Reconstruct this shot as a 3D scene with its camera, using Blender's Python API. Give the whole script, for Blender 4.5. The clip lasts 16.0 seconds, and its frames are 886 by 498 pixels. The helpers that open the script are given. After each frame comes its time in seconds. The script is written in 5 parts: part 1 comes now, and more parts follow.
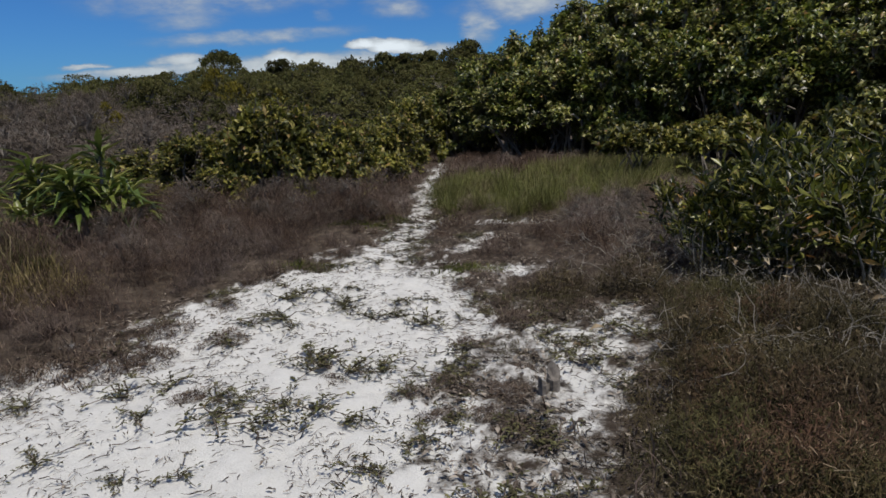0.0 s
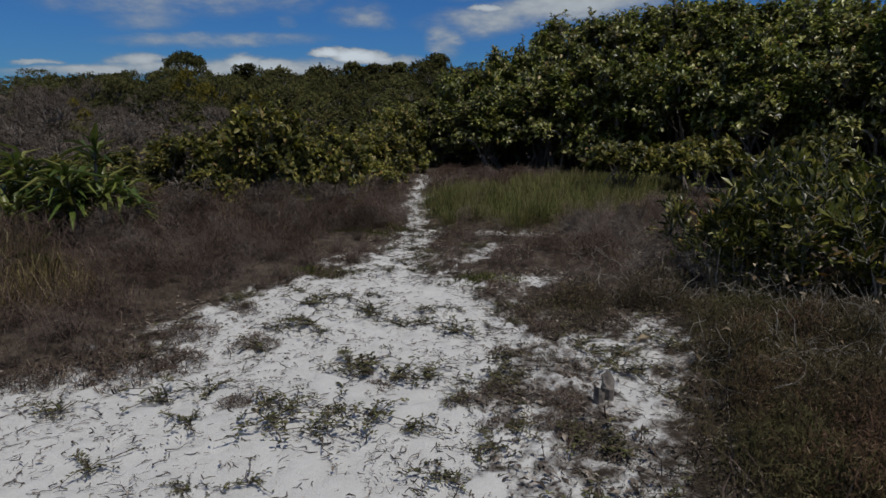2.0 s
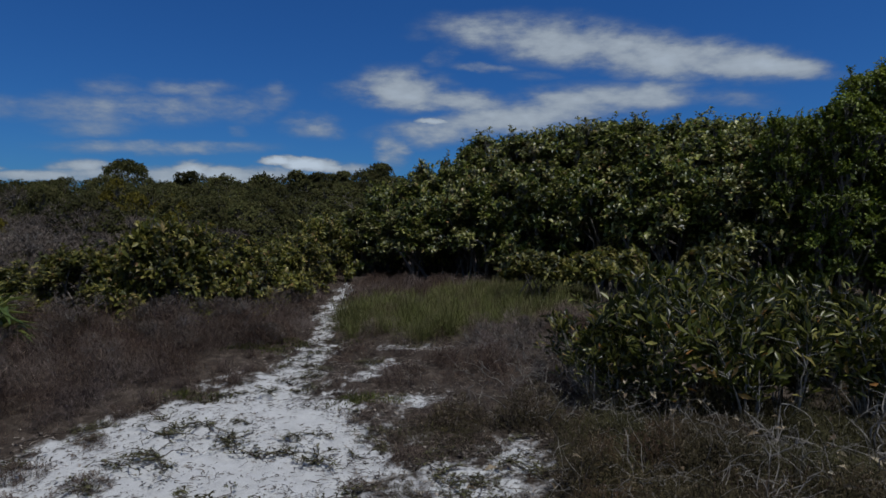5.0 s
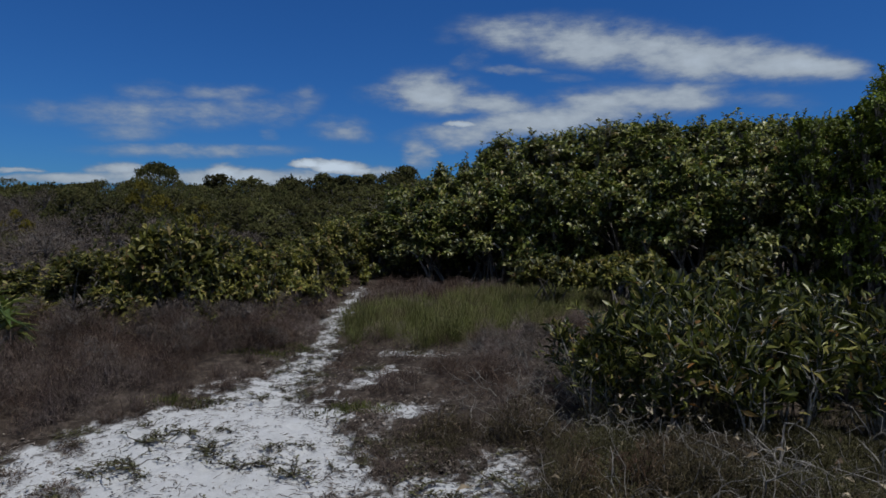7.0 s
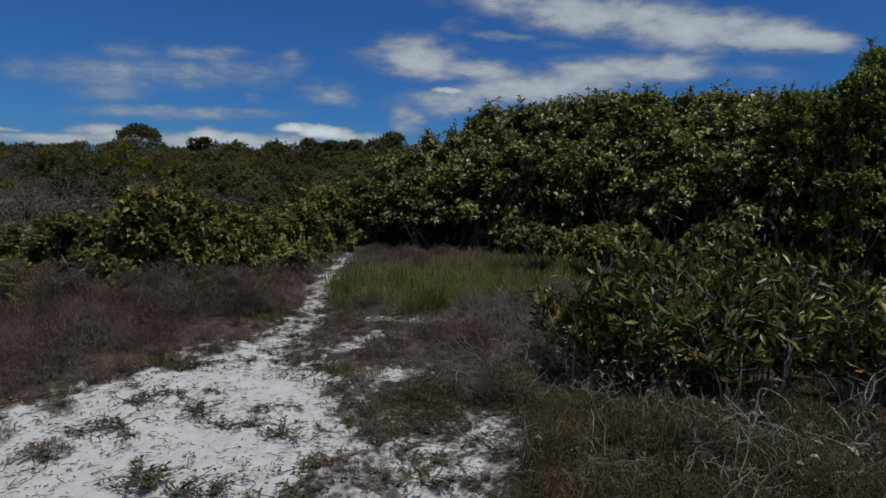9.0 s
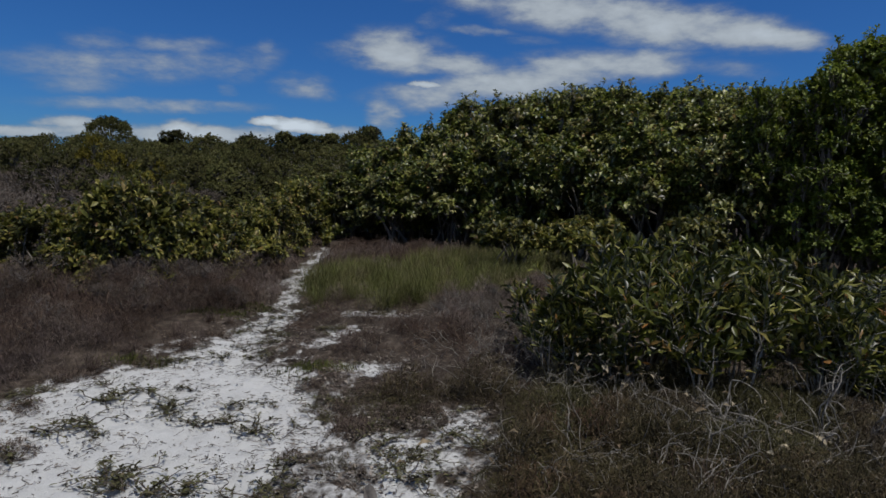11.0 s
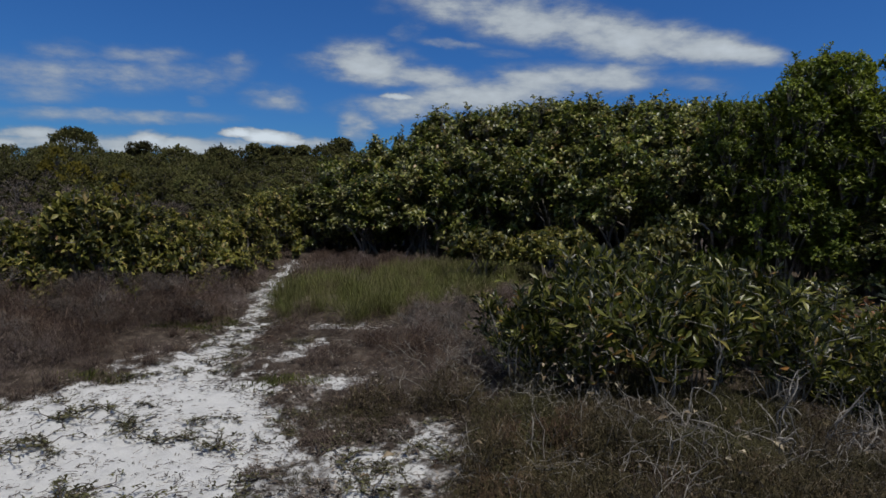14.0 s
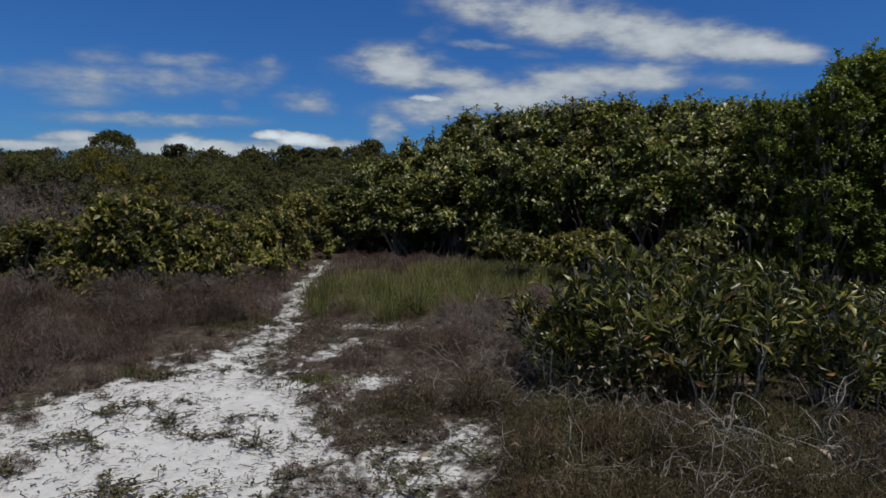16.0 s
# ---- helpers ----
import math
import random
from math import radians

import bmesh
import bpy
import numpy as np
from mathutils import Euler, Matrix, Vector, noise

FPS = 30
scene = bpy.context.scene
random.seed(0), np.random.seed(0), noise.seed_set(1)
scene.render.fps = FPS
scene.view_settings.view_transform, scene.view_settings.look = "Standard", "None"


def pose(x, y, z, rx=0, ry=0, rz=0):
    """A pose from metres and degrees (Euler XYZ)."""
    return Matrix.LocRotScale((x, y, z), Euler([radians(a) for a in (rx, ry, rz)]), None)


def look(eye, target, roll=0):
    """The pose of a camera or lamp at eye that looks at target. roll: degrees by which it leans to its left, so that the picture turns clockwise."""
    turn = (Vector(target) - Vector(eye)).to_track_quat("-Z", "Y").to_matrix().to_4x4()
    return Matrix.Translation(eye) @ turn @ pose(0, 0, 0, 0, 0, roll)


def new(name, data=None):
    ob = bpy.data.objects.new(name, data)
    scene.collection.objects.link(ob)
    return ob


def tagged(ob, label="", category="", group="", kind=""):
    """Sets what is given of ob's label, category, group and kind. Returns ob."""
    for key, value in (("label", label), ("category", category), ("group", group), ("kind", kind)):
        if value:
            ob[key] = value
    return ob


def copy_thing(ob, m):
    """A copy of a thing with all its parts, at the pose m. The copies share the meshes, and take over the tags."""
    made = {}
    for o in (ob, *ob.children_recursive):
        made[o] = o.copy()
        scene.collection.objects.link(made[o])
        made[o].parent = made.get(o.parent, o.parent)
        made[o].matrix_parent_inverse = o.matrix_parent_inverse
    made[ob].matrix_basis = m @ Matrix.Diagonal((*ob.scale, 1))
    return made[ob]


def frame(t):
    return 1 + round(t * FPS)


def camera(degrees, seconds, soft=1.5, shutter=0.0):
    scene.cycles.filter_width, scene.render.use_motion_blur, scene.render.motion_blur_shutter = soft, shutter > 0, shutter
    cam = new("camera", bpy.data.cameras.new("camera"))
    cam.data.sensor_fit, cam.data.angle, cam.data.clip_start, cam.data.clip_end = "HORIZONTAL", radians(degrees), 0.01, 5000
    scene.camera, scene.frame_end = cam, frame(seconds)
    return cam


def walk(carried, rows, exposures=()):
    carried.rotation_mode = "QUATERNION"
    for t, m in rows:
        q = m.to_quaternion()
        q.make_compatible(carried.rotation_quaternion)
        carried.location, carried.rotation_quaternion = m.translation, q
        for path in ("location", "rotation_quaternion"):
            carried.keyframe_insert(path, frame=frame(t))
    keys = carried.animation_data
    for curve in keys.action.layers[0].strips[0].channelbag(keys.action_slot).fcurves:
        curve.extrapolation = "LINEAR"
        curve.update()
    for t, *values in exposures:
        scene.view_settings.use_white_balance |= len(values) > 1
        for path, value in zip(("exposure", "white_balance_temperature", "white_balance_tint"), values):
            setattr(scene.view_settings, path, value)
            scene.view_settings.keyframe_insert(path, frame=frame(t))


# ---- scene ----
cam = camera(71.6, 16.0, soft=1.6)
PATH = [
    (0, (-0.033, 0.336, 1.253), (-0.046, 2.282, 0.792), -2.0),
    (0.5, (-0.143, 0.341, 1.277), (-0.094, 2.306, 0.908), -0.1),
    (1, (-0.308, 0.369, 1.276), (-0.186, 2.337, 0.94), -1.2),
    (1.5, (-0.435, 0.364, 1.249), (-0.375, 2.326, 0.864), -1.3),
    (2, (-0.466, 0.348, 1.232), (-0.345, 2.299, 0.808), 0.5),
    (2.5, (-0.438, 0.348, 1.239), (-0.204, 2.297, 0.854), 1.0),
    (3, (-0.366, 0.333, 1.261), (-0.166, 2.297, 0.939), -1.1),
    (3.5, (-0.234, 0.324, 1.293), (-0.031, 2.301, 1.069), 0.4),
    (4, (-0.106, 0.289, 1.325), (0.138, 2.27, 1.199), 1.0),
    (4.2, (-0.076, 0.282, 1.327), (0.238, 2.254, 1.213), 0.3),
    (6.3, (0.244, 0.488, 1.35), (0.475, 2.474, 1.279), 1.0),
    (6.5, (0.277, 0.467, 1.351), (0.531, 2.45, 1.275), 1.5),
    (7, (0.295, 0.456, 1.35), (0.493, 2.444, 1.269), 0.7),
    (7.5, (0.29, 0.442, 1.343), (0.527, 2.425, 1.224), 1.0),
    (8, (0.27, 0.444, 1.34), (0.512, 2.425, 1.215), 1.9),
    (8.5, (0.262, 0.446, 1.34), (0.47, 2.43, 1.196), 1.8),
    (8.7, (0.277, 0.429, 1.341), (0.498, 2.408, 1.156), 1.8),
    (10.8, (0.288, 0.467, 1.333), (0.601, 2.436, 1.161), 1.4),
    (11, (0.29, 0.448, 1.338), (0.609, 2.413, 1.138), 1.7),
    (11.5, (0.3, 0.445, 1.336), (0.627, 2.407, 1.126), 2.4),
    (12, (0.311, 0.444, 1.335), (0.678, 2.403, 1.168), 2.0),
    (12.5, (0.323, 0.426, 1.342), (0.719, 2.38, 1.182), 1.1),
    (13, (0.339, 0.433, 1.333), (0.753, 2.382, 1.161), 1.2),
    (13.5, (0.338, 0.424, 1.341), (0.767, 2.371, 1.178), 1.7),
    (14, (0.332, 0.431, 1.34), (0.736, 2.383, 1.18), 1.6),
    (14.5, (0.32, 0.43, 1.338), (0.695, 2.387, 1.167), 1.4),
    (15, (0.307, 0.45, 1.333), (0.65, 2.414, 1.174), 1.4),
    (15.5, (0.305, 0.443, 1.338), (0.652, 2.407, 1.191), 1.6),
    (16, (0.296, 0.447, 1.334), (0.608, 2.416, 1.176), 1.6),
]
EXPOSURES = [(0.0, -0.14, 6750, 10), (0.5, -0.34, 6800, 10), (1.0, -0.5, 6800, 10), (1.5, -0.6, 6600, 10), (2.0, -0.66, 6600, 10), (3.0, -0.82, 6400, 10), (3.5, -0.86, 6200, 10), (4.2, -0.84, 6050, 10), (7.0, -0.66, 6100, 10), (8.0, -0.64, 6450, 10), (8.5, -0.64, 6400, 10), (11.0, -0.56, 6400, 10), (16.0, -0.38, 6600, 10)]
walk(cam, [(t, look(eye, target, roll)) for t, eye, target, roll in PATH], EXPOSURES)


# ---- light ----
SUN_AZ, SUN_EL = 135.0, 71.0          # compass-like: 0 is ahead (+y), 90 is to the right (+x)
sun = new("sun", bpy.data.lights.new("sun", "SUN"))
sun.data.energy, sun.data.angle, sun.data.color = 4.2, radians(0.53), (1.0, 0.95, 0.86)
_a, _e = radians(SUN_AZ), radians(SUN_EL)
sun_way = Vector((math.sin(_a) * math.cos(_e), math.cos(_a) * math.cos(_e), math.sin(_e)))
sun.matrix_world = look(sun_way * 50, (0, 0, 0))

# azimuth, elevation, half width, half height and slant in degrees, thickness
CLOUDS = [
    (14.5, 16.8, 6.6, 1.42, -3, 0.83),
    (19.5, 15.8, 7.0, 1.87, -8, 0.93),
    (25.7, 14.5, 6.5, 1.71, -11, 1.00),
    (31.9, 13.6, 5.4, 1.32, -11, 1.06),
    (36.4, 12.7, 3.5, 0.75, -12, 1.06),
    (8.1, 14.9, 1.6, 0.75, 19, 0.52),
    (11.8, 13.9, 3.7, 0.37, -4, 0.48),
    (7.8, 16.7, 3.1, 0.60, 4, 0.31),
    (17.1, 13.1, 2.4, 0.37, -2, 0.42),
    (1.1, 11.7, 3.1, 0.88, 1, 0.63),
    (4.8, 11.9, 3.7, 1.64, -4, 1.00),
    (9.5, 11.0, 4.7, 0.95, -5, 0.85),
    (5.3, 10.7, 5.0, 0.64, -3, 0.74),
    (7.4, 8.3, 5.0, 1.17, 5, 0.74),
    (13.6, 9.4, 6.6, 1.53, 7, 0.90),
    (19.2, 10.3, 6.8, 1.63, 6, 0.90),
    (24.9, 11.0, 5.9, 1.22, 2, 0.79),
    (30.7, 10.9, 3.5, 0.69, -4, 0.42),
    (33.7, 10.4, 2.9, 0.78, -10, 0.42),
    (3.5, 6.7, 1.4, 1.58, 1, 0.79),
    (7.2, 9.2, 1.6, 0.23, 0, 1.37),
    (-26.8, 8.3, 1.5, 0.92, 6, 0.44),
    (-19.8, 10.7, 2.1, 0.73, 6, 0.52),
    (-14.2, 11.0, 3.7, 0.68, 4, 0.55),
    (-18.3, 8.9, 8.5, 1.11, 4, 0.63),
    (-21.3, 7.4, 3.4, 0.86, 4, 0.44),
    (-11.9, 10.0, 3.9, 0.90, 4, 0.52),
    (-8.3, 10.0, 2.6, 1.29, 18, 0.52),
    (-6.9, 11.2, 0.8, 0.91, 3, 0.44),
    (-3.7, 8.5, 2.5, 1.01, -3, 0.62),
    (-16.1, 6.0, 7.4, 0.51, 3, 0.63),
    (-22.9, 8.4, 2.1, 1.49, 5, 0.31),
    (-10.2, 7.7, 0.8, 0.45, 3, 0.37),
    (-6.7, 5.3, 1.4, 0.34, 2, 1.79),
    (-4.1, 5.1, 2.3, 0.50, -4, 2.01),
    (-2.3, 4.8, 1.4, 0.35, -7, 1.58),
    (-13.8, 4.3, 1.4, 0.66, 2, 1.48),
    (-11.6, 4.1, 2.3, 0.54, 2, 1.16),
    (-22.3, 4.2, 1.8, 0.49, 3, 1.06),
    (-16.1, 3.8, 3.8, 0.62, 2, 1.00),
    (-9.0, 4.0, 4.4, 0.63, 2, 1.06),
    (-20.5, 3.6, 4.2, 0.59, 2, 0.95),
    (-27.9, 3.1, 3.6, 0.38, 3, 0.74),
    (-29.0, 3.7, 1.4, 0.17, 3, 1.00),
    (-25.3, 3.3, 3.8, 0.39, 3, 0.90),
    (-0.4, 4.6, 1.9, 0.50, 1, 0.85),
]


def build_world():
    world = bpy.data.worlds.new("sky")
    scene.world = world
    world.use_nodes = True
    nt = world.node_tree
    n, l = nt.nodes, nt.links
    n.clear()

    def math_(op, a, b=None, clamp=False):
        x = n.new("ShaderNodeMath")
        x.operation, x.use_clamp = op, clamp
        for i, v in enumerate((a, b)):
            if v is None:
                continue
            if isinstance(v, (int, float)):
                x.inputs[i].default_value = v
            else:
                l.new(v, x.inputs[i])
        return x.outputs[0]

    sky = n.new("ShaderNodeTexSky")
    sky.sky_type, sky.sun_disc = "NISHITA", False
    sky.sun_elevation, sky.sun_rotation = radians(SUN_EL), radians(SUN_AZ)
    sky.altitude, sky.air_density, sky.dust_density, sky.ozone_density = 0, 1.0, 0.3, 3.0
    coord = n.new("ShaderNodeTexCoord")
    sep = n.new("ShaderNodeSeparateXYZ")
    l.new(coord.outputs["Generated"], sep.inputs[0])
    az = math_("MULTIPLY", math_("ARCTAN2", sep.outputs[0], sep.outputs[1]), 57.2958)
    el = math_("MULTIPLY", math_("ARCSINE", sep.outputs[2]), 57.2958)
    flat = n.new("ShaderNodeCombineXYZ")
    l.new(az, flat.inputs[0]), l.new(el, flat.inputs[1])
    # ragged edges: the plan of the sky is warped by two scales of noise
    stretch = n.new("ShaderNodeVectorMath")
    stretch.operation = "MULTIPLY"
    l.new(flat.outputs[0], stretch.inputs[0])
    stretch.inputs[1].default_value = (0.45, 1.1, 1)
    warp = n.new("ShaderNodeTexNoise")
    warp.inputs["Scale"].default_value, warp.inputs["Detail"].default_value, warp.inputs["Roughness"].default_value = 0.7, 6, 0.66
    l.new(stretch.outputs[0], warp.inputs["Vector"])
    off = n.new("ShaderNodeVectorMath")
    off.operation = "MULTIPLY_ADD"
    l.new(warp.outputs["Color"], off.inputs[0])
    off.inputs[1].default_value, off.inputs[2].default_value = (2.4, 1.1, 0), (-1.2, -0.55, 0)
    moved = n.new("ShaderNodeVectorMath")
    moved.operation = "ADD"
    l.new(flat.outputs[0], moved.inputs[0]), l.new(off.outputs[0], moved.inputs[1])
    total = None
    for a, e, ra, re, slant, s in CLOUDS:
        mp = n.new("ShaderNodeMapping")
        mp.vector_type = "TEXTURE"
        mp.inputs["Location"].default_value = (a, e, 0)
        mp.inputs["Rotation"].default_value = (0, 0, radians(slant))
        mp.inputs["Scale"].default_value = (ra, re, 1)
        l.new(moved.outputs[0], mp.inputs["Vector"])
        ln = n.new("ShaderNodeVectorMath")
        ln.operation = "LENGTH"
        l.new(mp.outputs[0], ln.inputs[0])
        mr = n.new("ShaderNodeMapRange")
        mr.interpolation_type = "SMOOTHSTEP"
        mr.inputs["From Min"].default_value, mr.inputs["From Max"].default_value = 1.9, 0.25
        mr.inputs["To Min"].default_value, mr.inputs["To Max"].default_value = 0.0, s
        l.new(ln.outputs["Value"], mr.inputs["Value"])
        total = mr.outputs[0] if total is None else math_("MAXIMUM", total, mr.outputs[0])
    # unseen scattered cloud, added over the rest of the sky to whiten the fill light
    bent = n.new("ShaderNodeVectorMath")
    bent.operation = "MULTIPLY"
    l.new(coord.outputs["Generated"], bent.inputs[0])
    bent.inputs[1].default_value = (1, 1, 3)
    far = n.new("ShaderNodeTexNoise")
    far.inputs["Scale"].default_value, far.inputs["Detail"].default_value = 2.2, 6
    l.new(bent.outputs[0], far.inputs["Vector"])
    rest = n.new("ShaderNodeMapRange")
    rest.inputs["From Min"].default_value, rest.inputs["From Max"].default_value = 0.4, 0.6
    l.new(far.outputs["Fac"], rest.inputs["Value"])
    away = n.new("ShaderNodeMapRange")
    away.inputs["From Min"].default_value, away.inputs["From Max"].default_value = 60, 75
    l.new(math_("ABSOLUTE", az), away.inputs["Value"])
    high = n.new("ShaderNodeMapRange")
    high.inputs["From Min"].default_value, high.inputs["From Max"].default_value = 30, 42
    l.new(el, high.inputs["Value"])
    total = math_("MAXIMUM", total, math_("MULTIPLY", rest.outputs[0], math_("MAXIMUM", away.outputs[0], high.outputs[0])))
    # thin and thick places within each cloud
    fine = n.new("ShaderNodeTexNoise")
    fine.inputs["Scale"].default_value, fine.inputs["Detail"].default_value, fine.inputs["Roughness"].default_value = 0.45, 8, 0.6
    l.new(stretch.outputs[0], fine.inputs["Vector"])
    wisp = math_("MULTIPLY", math_("SUBTRACT", fine.outputs["Fac"], 0.5), 2.0)
    dens = math_("ADD", total, math_("MULTIPLY", wisp, math_("MINIMUM", math_("MULTIPLY", total, 1.6), 1.0)))
    veil = n.new("ShaderNodeMapRange")
    veil.interpolation_type = "SMOOTHSTEP"
    veil.inputs["From Min"].default_value, veil.inputs["From Max"].default_value = 0.06, 1.08
    veil.inputs["To Max"].default_value = 0.95
    l.new(dens, veil.inputs["Value"])
    cover = veil.outputs[0]
    glow = n.new("ShaderNodeMapRange")
    glow.inputs["From Min"].default_value, glow.inputs["From Max"].default_value = 0.1, 2.0
    glow.inputs["To Min"].default_value, glow.inputs["To Max"].default_value = CLOUD_DIM, CLOUD_BRIGHT
    l.new(dens, glow.inputs["Value"])
    tint = n.new("ShaderNodeVectorMath")
    tint.operation = "SCALE"
    tint.inputs[0].default_value = (0.85, 0.95, 1.04)
    l.new(glow.outputs[0], tint.inputs["Scale"])
    skyc = n.new("ShaderNodeVectorMath")
    skyc.operation = "MULTIPLY"
    l.new(sky.outputs[0], skyc.inputs[0])
    skyc.inputs[1].default_value = (SKY_STRENGTH * SKY_TINT[0], SKY_STRENGTH * SKY_TINT[1], SKY_STRENGTH * SKY_TINT[2])
    mix = n.new("ShaderNodeMix")
    mix.data_type = "VECTOR"
    vec = [s for s in mix.inputs if s.type == "VECTOR"]
    l.new(cover, mix.inputs[0])
    l.new(skyc.outputs[0], vec[-2])
    l.new(tint.outputs[0], vec[-1])
    bg = n.new("ShaderNodeBackground")
    l.new([s for s in mix.outputs if s.type == "VECTOR"][0], bg.inputs["Color"])
    bg.inputs["Strength"].default_value = 1.0
    out = n.new("ShaderNodeOutputWorld")
    l.new(bg.outputs[0], out.inputs[0])


SKY_STRENGTH, SKY_TINT = 0.072, (0.29, 0.73, 1.38)
CLOUD_DIM, CLOUD_BRIGHT = 0.32, 1.0
build_world()


# ---- materials ----
def material(name):
    m = bpy.data.materials.new(name)
    m.use_nodes = True
    nt = m.node_tree
    return m, nt, nt.nodes, nt.links, nt.nodes["Principled BSDF"]


def ramp(n, stops, mode="LINEAR"):
    r = n.new("ShaderNodeValToRGB")
    r.color_ramp.interpolation = mode
    e = r.color_ramp.elements
    while len(e) < len(stops):
        e.new(0.5)
    for k, (p, c) in zip(e, stops):
        k.position, k.color = p, (*c, 1)
    return r


def leaf_material(name, stops, rough=0.4, through_light=0.22, spec=0.5, other=None, share=(0.42, 0.6), vary=None, patch=2.1):
    """Leaves: each one takes its own colour out of the range, mottled, glossy, and lets some light through."""
    m, nt, n, l, p = material(name)
    geo = n.new("ShaderNodeNewGeometry")
    r = ramp(n, stops)
    l.new(geo.outputs["Random Per Island"], r.inputs[0])
    tc = n.new("ShaderNodeTexCoord")
    spot = n.new("ShaderNodeTexNoise")
    spot.inputs["Scale"].default_value, spot.inputs["Detail"].default_value = 38, 3
    l.new(tc.outputs["Object"], spot.inputs["Vector"])
    big = n.new("ShaderNodeTexNoise")
    big.inputs["Scale"].default_value = 1.7
    l.new(tc.outputs["Object"], big.inputs["Vector"])
    amt = n.new("ShaderNodeMapRange")
    amt.inputs["From Min"].default_value, amt.inputs["From Max"].default_value = 0.3, 0.7
    amt.inputs["To Min"].default_value, amt.inputs["To Max"].default_value = 0.7, 1.3
    l.new(spot.outputs["Fac"], amt.inputs["Value"])
    amt2 = n.new("ShaderNodeMapRange")
    amt2.inputs["From Min"].default_value, amt2.inputs["From Max"].default_value = 0.3, 0.7
    amt2.inputs["To Min"].default_value, amt2.inputs["To Max"].default_value = 0.62, 1.4
    l.new(big.outputs["Fac"], amt2.inputs["Value"])
    mul = n.new("ShaderNodeMath")
    mul.operation = "MULTIPLY"
    l.new(amt.outputs[0], mul.inputs[0]), l.new(amt2.outputs[0], mul.inputs[1])
    sc = n.new("ShaderNodeVectorMath")
    sc.operation = "SCALE"
    tone = r.outputs[0]
    if other:
        # whole stretches of another tone
        r2 = ramp(n, other)
        l.new(geo.outputs["Random Per Island"], r2.inputs[0])
        area = n.new("ShaderNodeTexNoise")
        area.inputs["Scale"].default_value, area.inputs["Detail"].default_value = patch, 4
        l.new(tc.outputs["Object"], area.inputs["Vector"])
        gate = n.new("ShaderNodeMapRange")
        gate.inputs["From Min"].default_value, gate.inputs["From Max"].default_value = share
        l.new(area.outputs["Fac"], gate.inputs["Value"])
        blend = n.new("ShaderNodeMix")
        blend.data_type = "RGBA"
        ends = [q for q in blend.inputs if q.type == "RGBA"]
        l.new(gate.outputs[0], blend.inputs[0]), l.new(r.outputs[0], ends[0]), l.new(r2.outputs[0], ends[1])
        tone = [q for q in blend.outputs if q.type == "RGBA"][0]
    amount = mul.outputs[0]
    if vary:
        # each plant is darker or paler than its neighbour, standing in for crown shading far off
        who = n.new("ShaderNodeObjectInfo")
        own = n.new("ShaderNodeMapRange")
        own.inputs["To Min"].default_value, own.inputs["To Max"].default_value = vary
        l.new(who.outputs["Random"], own.inputs["Value"])
        both = n.new("ShaderNodeMath")
        both.operation = "MULTIPLY"
        l.new(amount, both.inputs[0]), l.new(own.outputs[0], both.inputs[1])
        amount = both.outputs[0]
    l.new(tone, sc.inputs[0]), l.new(amount, sc.inputs["Scale"])
    l.new(sc.outputs[0], p.inputs["Base Color"])
    p.inputs["Roughness"].default_value = rough
    p.inputs["Specular IOR Level"].default_value = spec
    tr = n.new("ShaderNodeBsdfTranslucent")
    l.new(sc.outputs[0], tr.inputs["Color"])
    mx = n.new("ShaderNodeMixShader")
    mx.inputs[0].default_value = through_light
    l.new(p.outputs[0], mx.inputs[1]), l.new(tr.outputs[0], mx.inputs[2])
    l.new(mx.outputs[0], n["Material Output"].inputs["Surface"])
    return m


def bark_material(name, a, b):
    m, nt, n, l, p = material(name)
    tc = n.new("ShaderNodeTexCoord")
    t = n.new("ShaderNodeTexNoise")
    t.inputs["Scale"].default_value, t.inputs["Detail"].default_value = 25, 6
    l.new(tc.outputs["Object"], t.inputs["Vector"])
    r = ramp(n, [(0.3, a), (0.7, b)])
    l.new(t.outputs["Fac"], r.inputs[0])
    l.new(r.outputs[0], p.inputs["Base Color"])
    p.inputs["Roughness"].default_value = 0.85
    bp = n.new("ShaderNodeBump")
    bp.inputs["Strength"].default_value, bp.inputs["Distance"].default_value = 0.5, 0.01
    l.new(t.outputs["Fac"], bp.inputs["Height"])
    l.new(bp.outputs[0], p.inputs["Normal"])
    return m


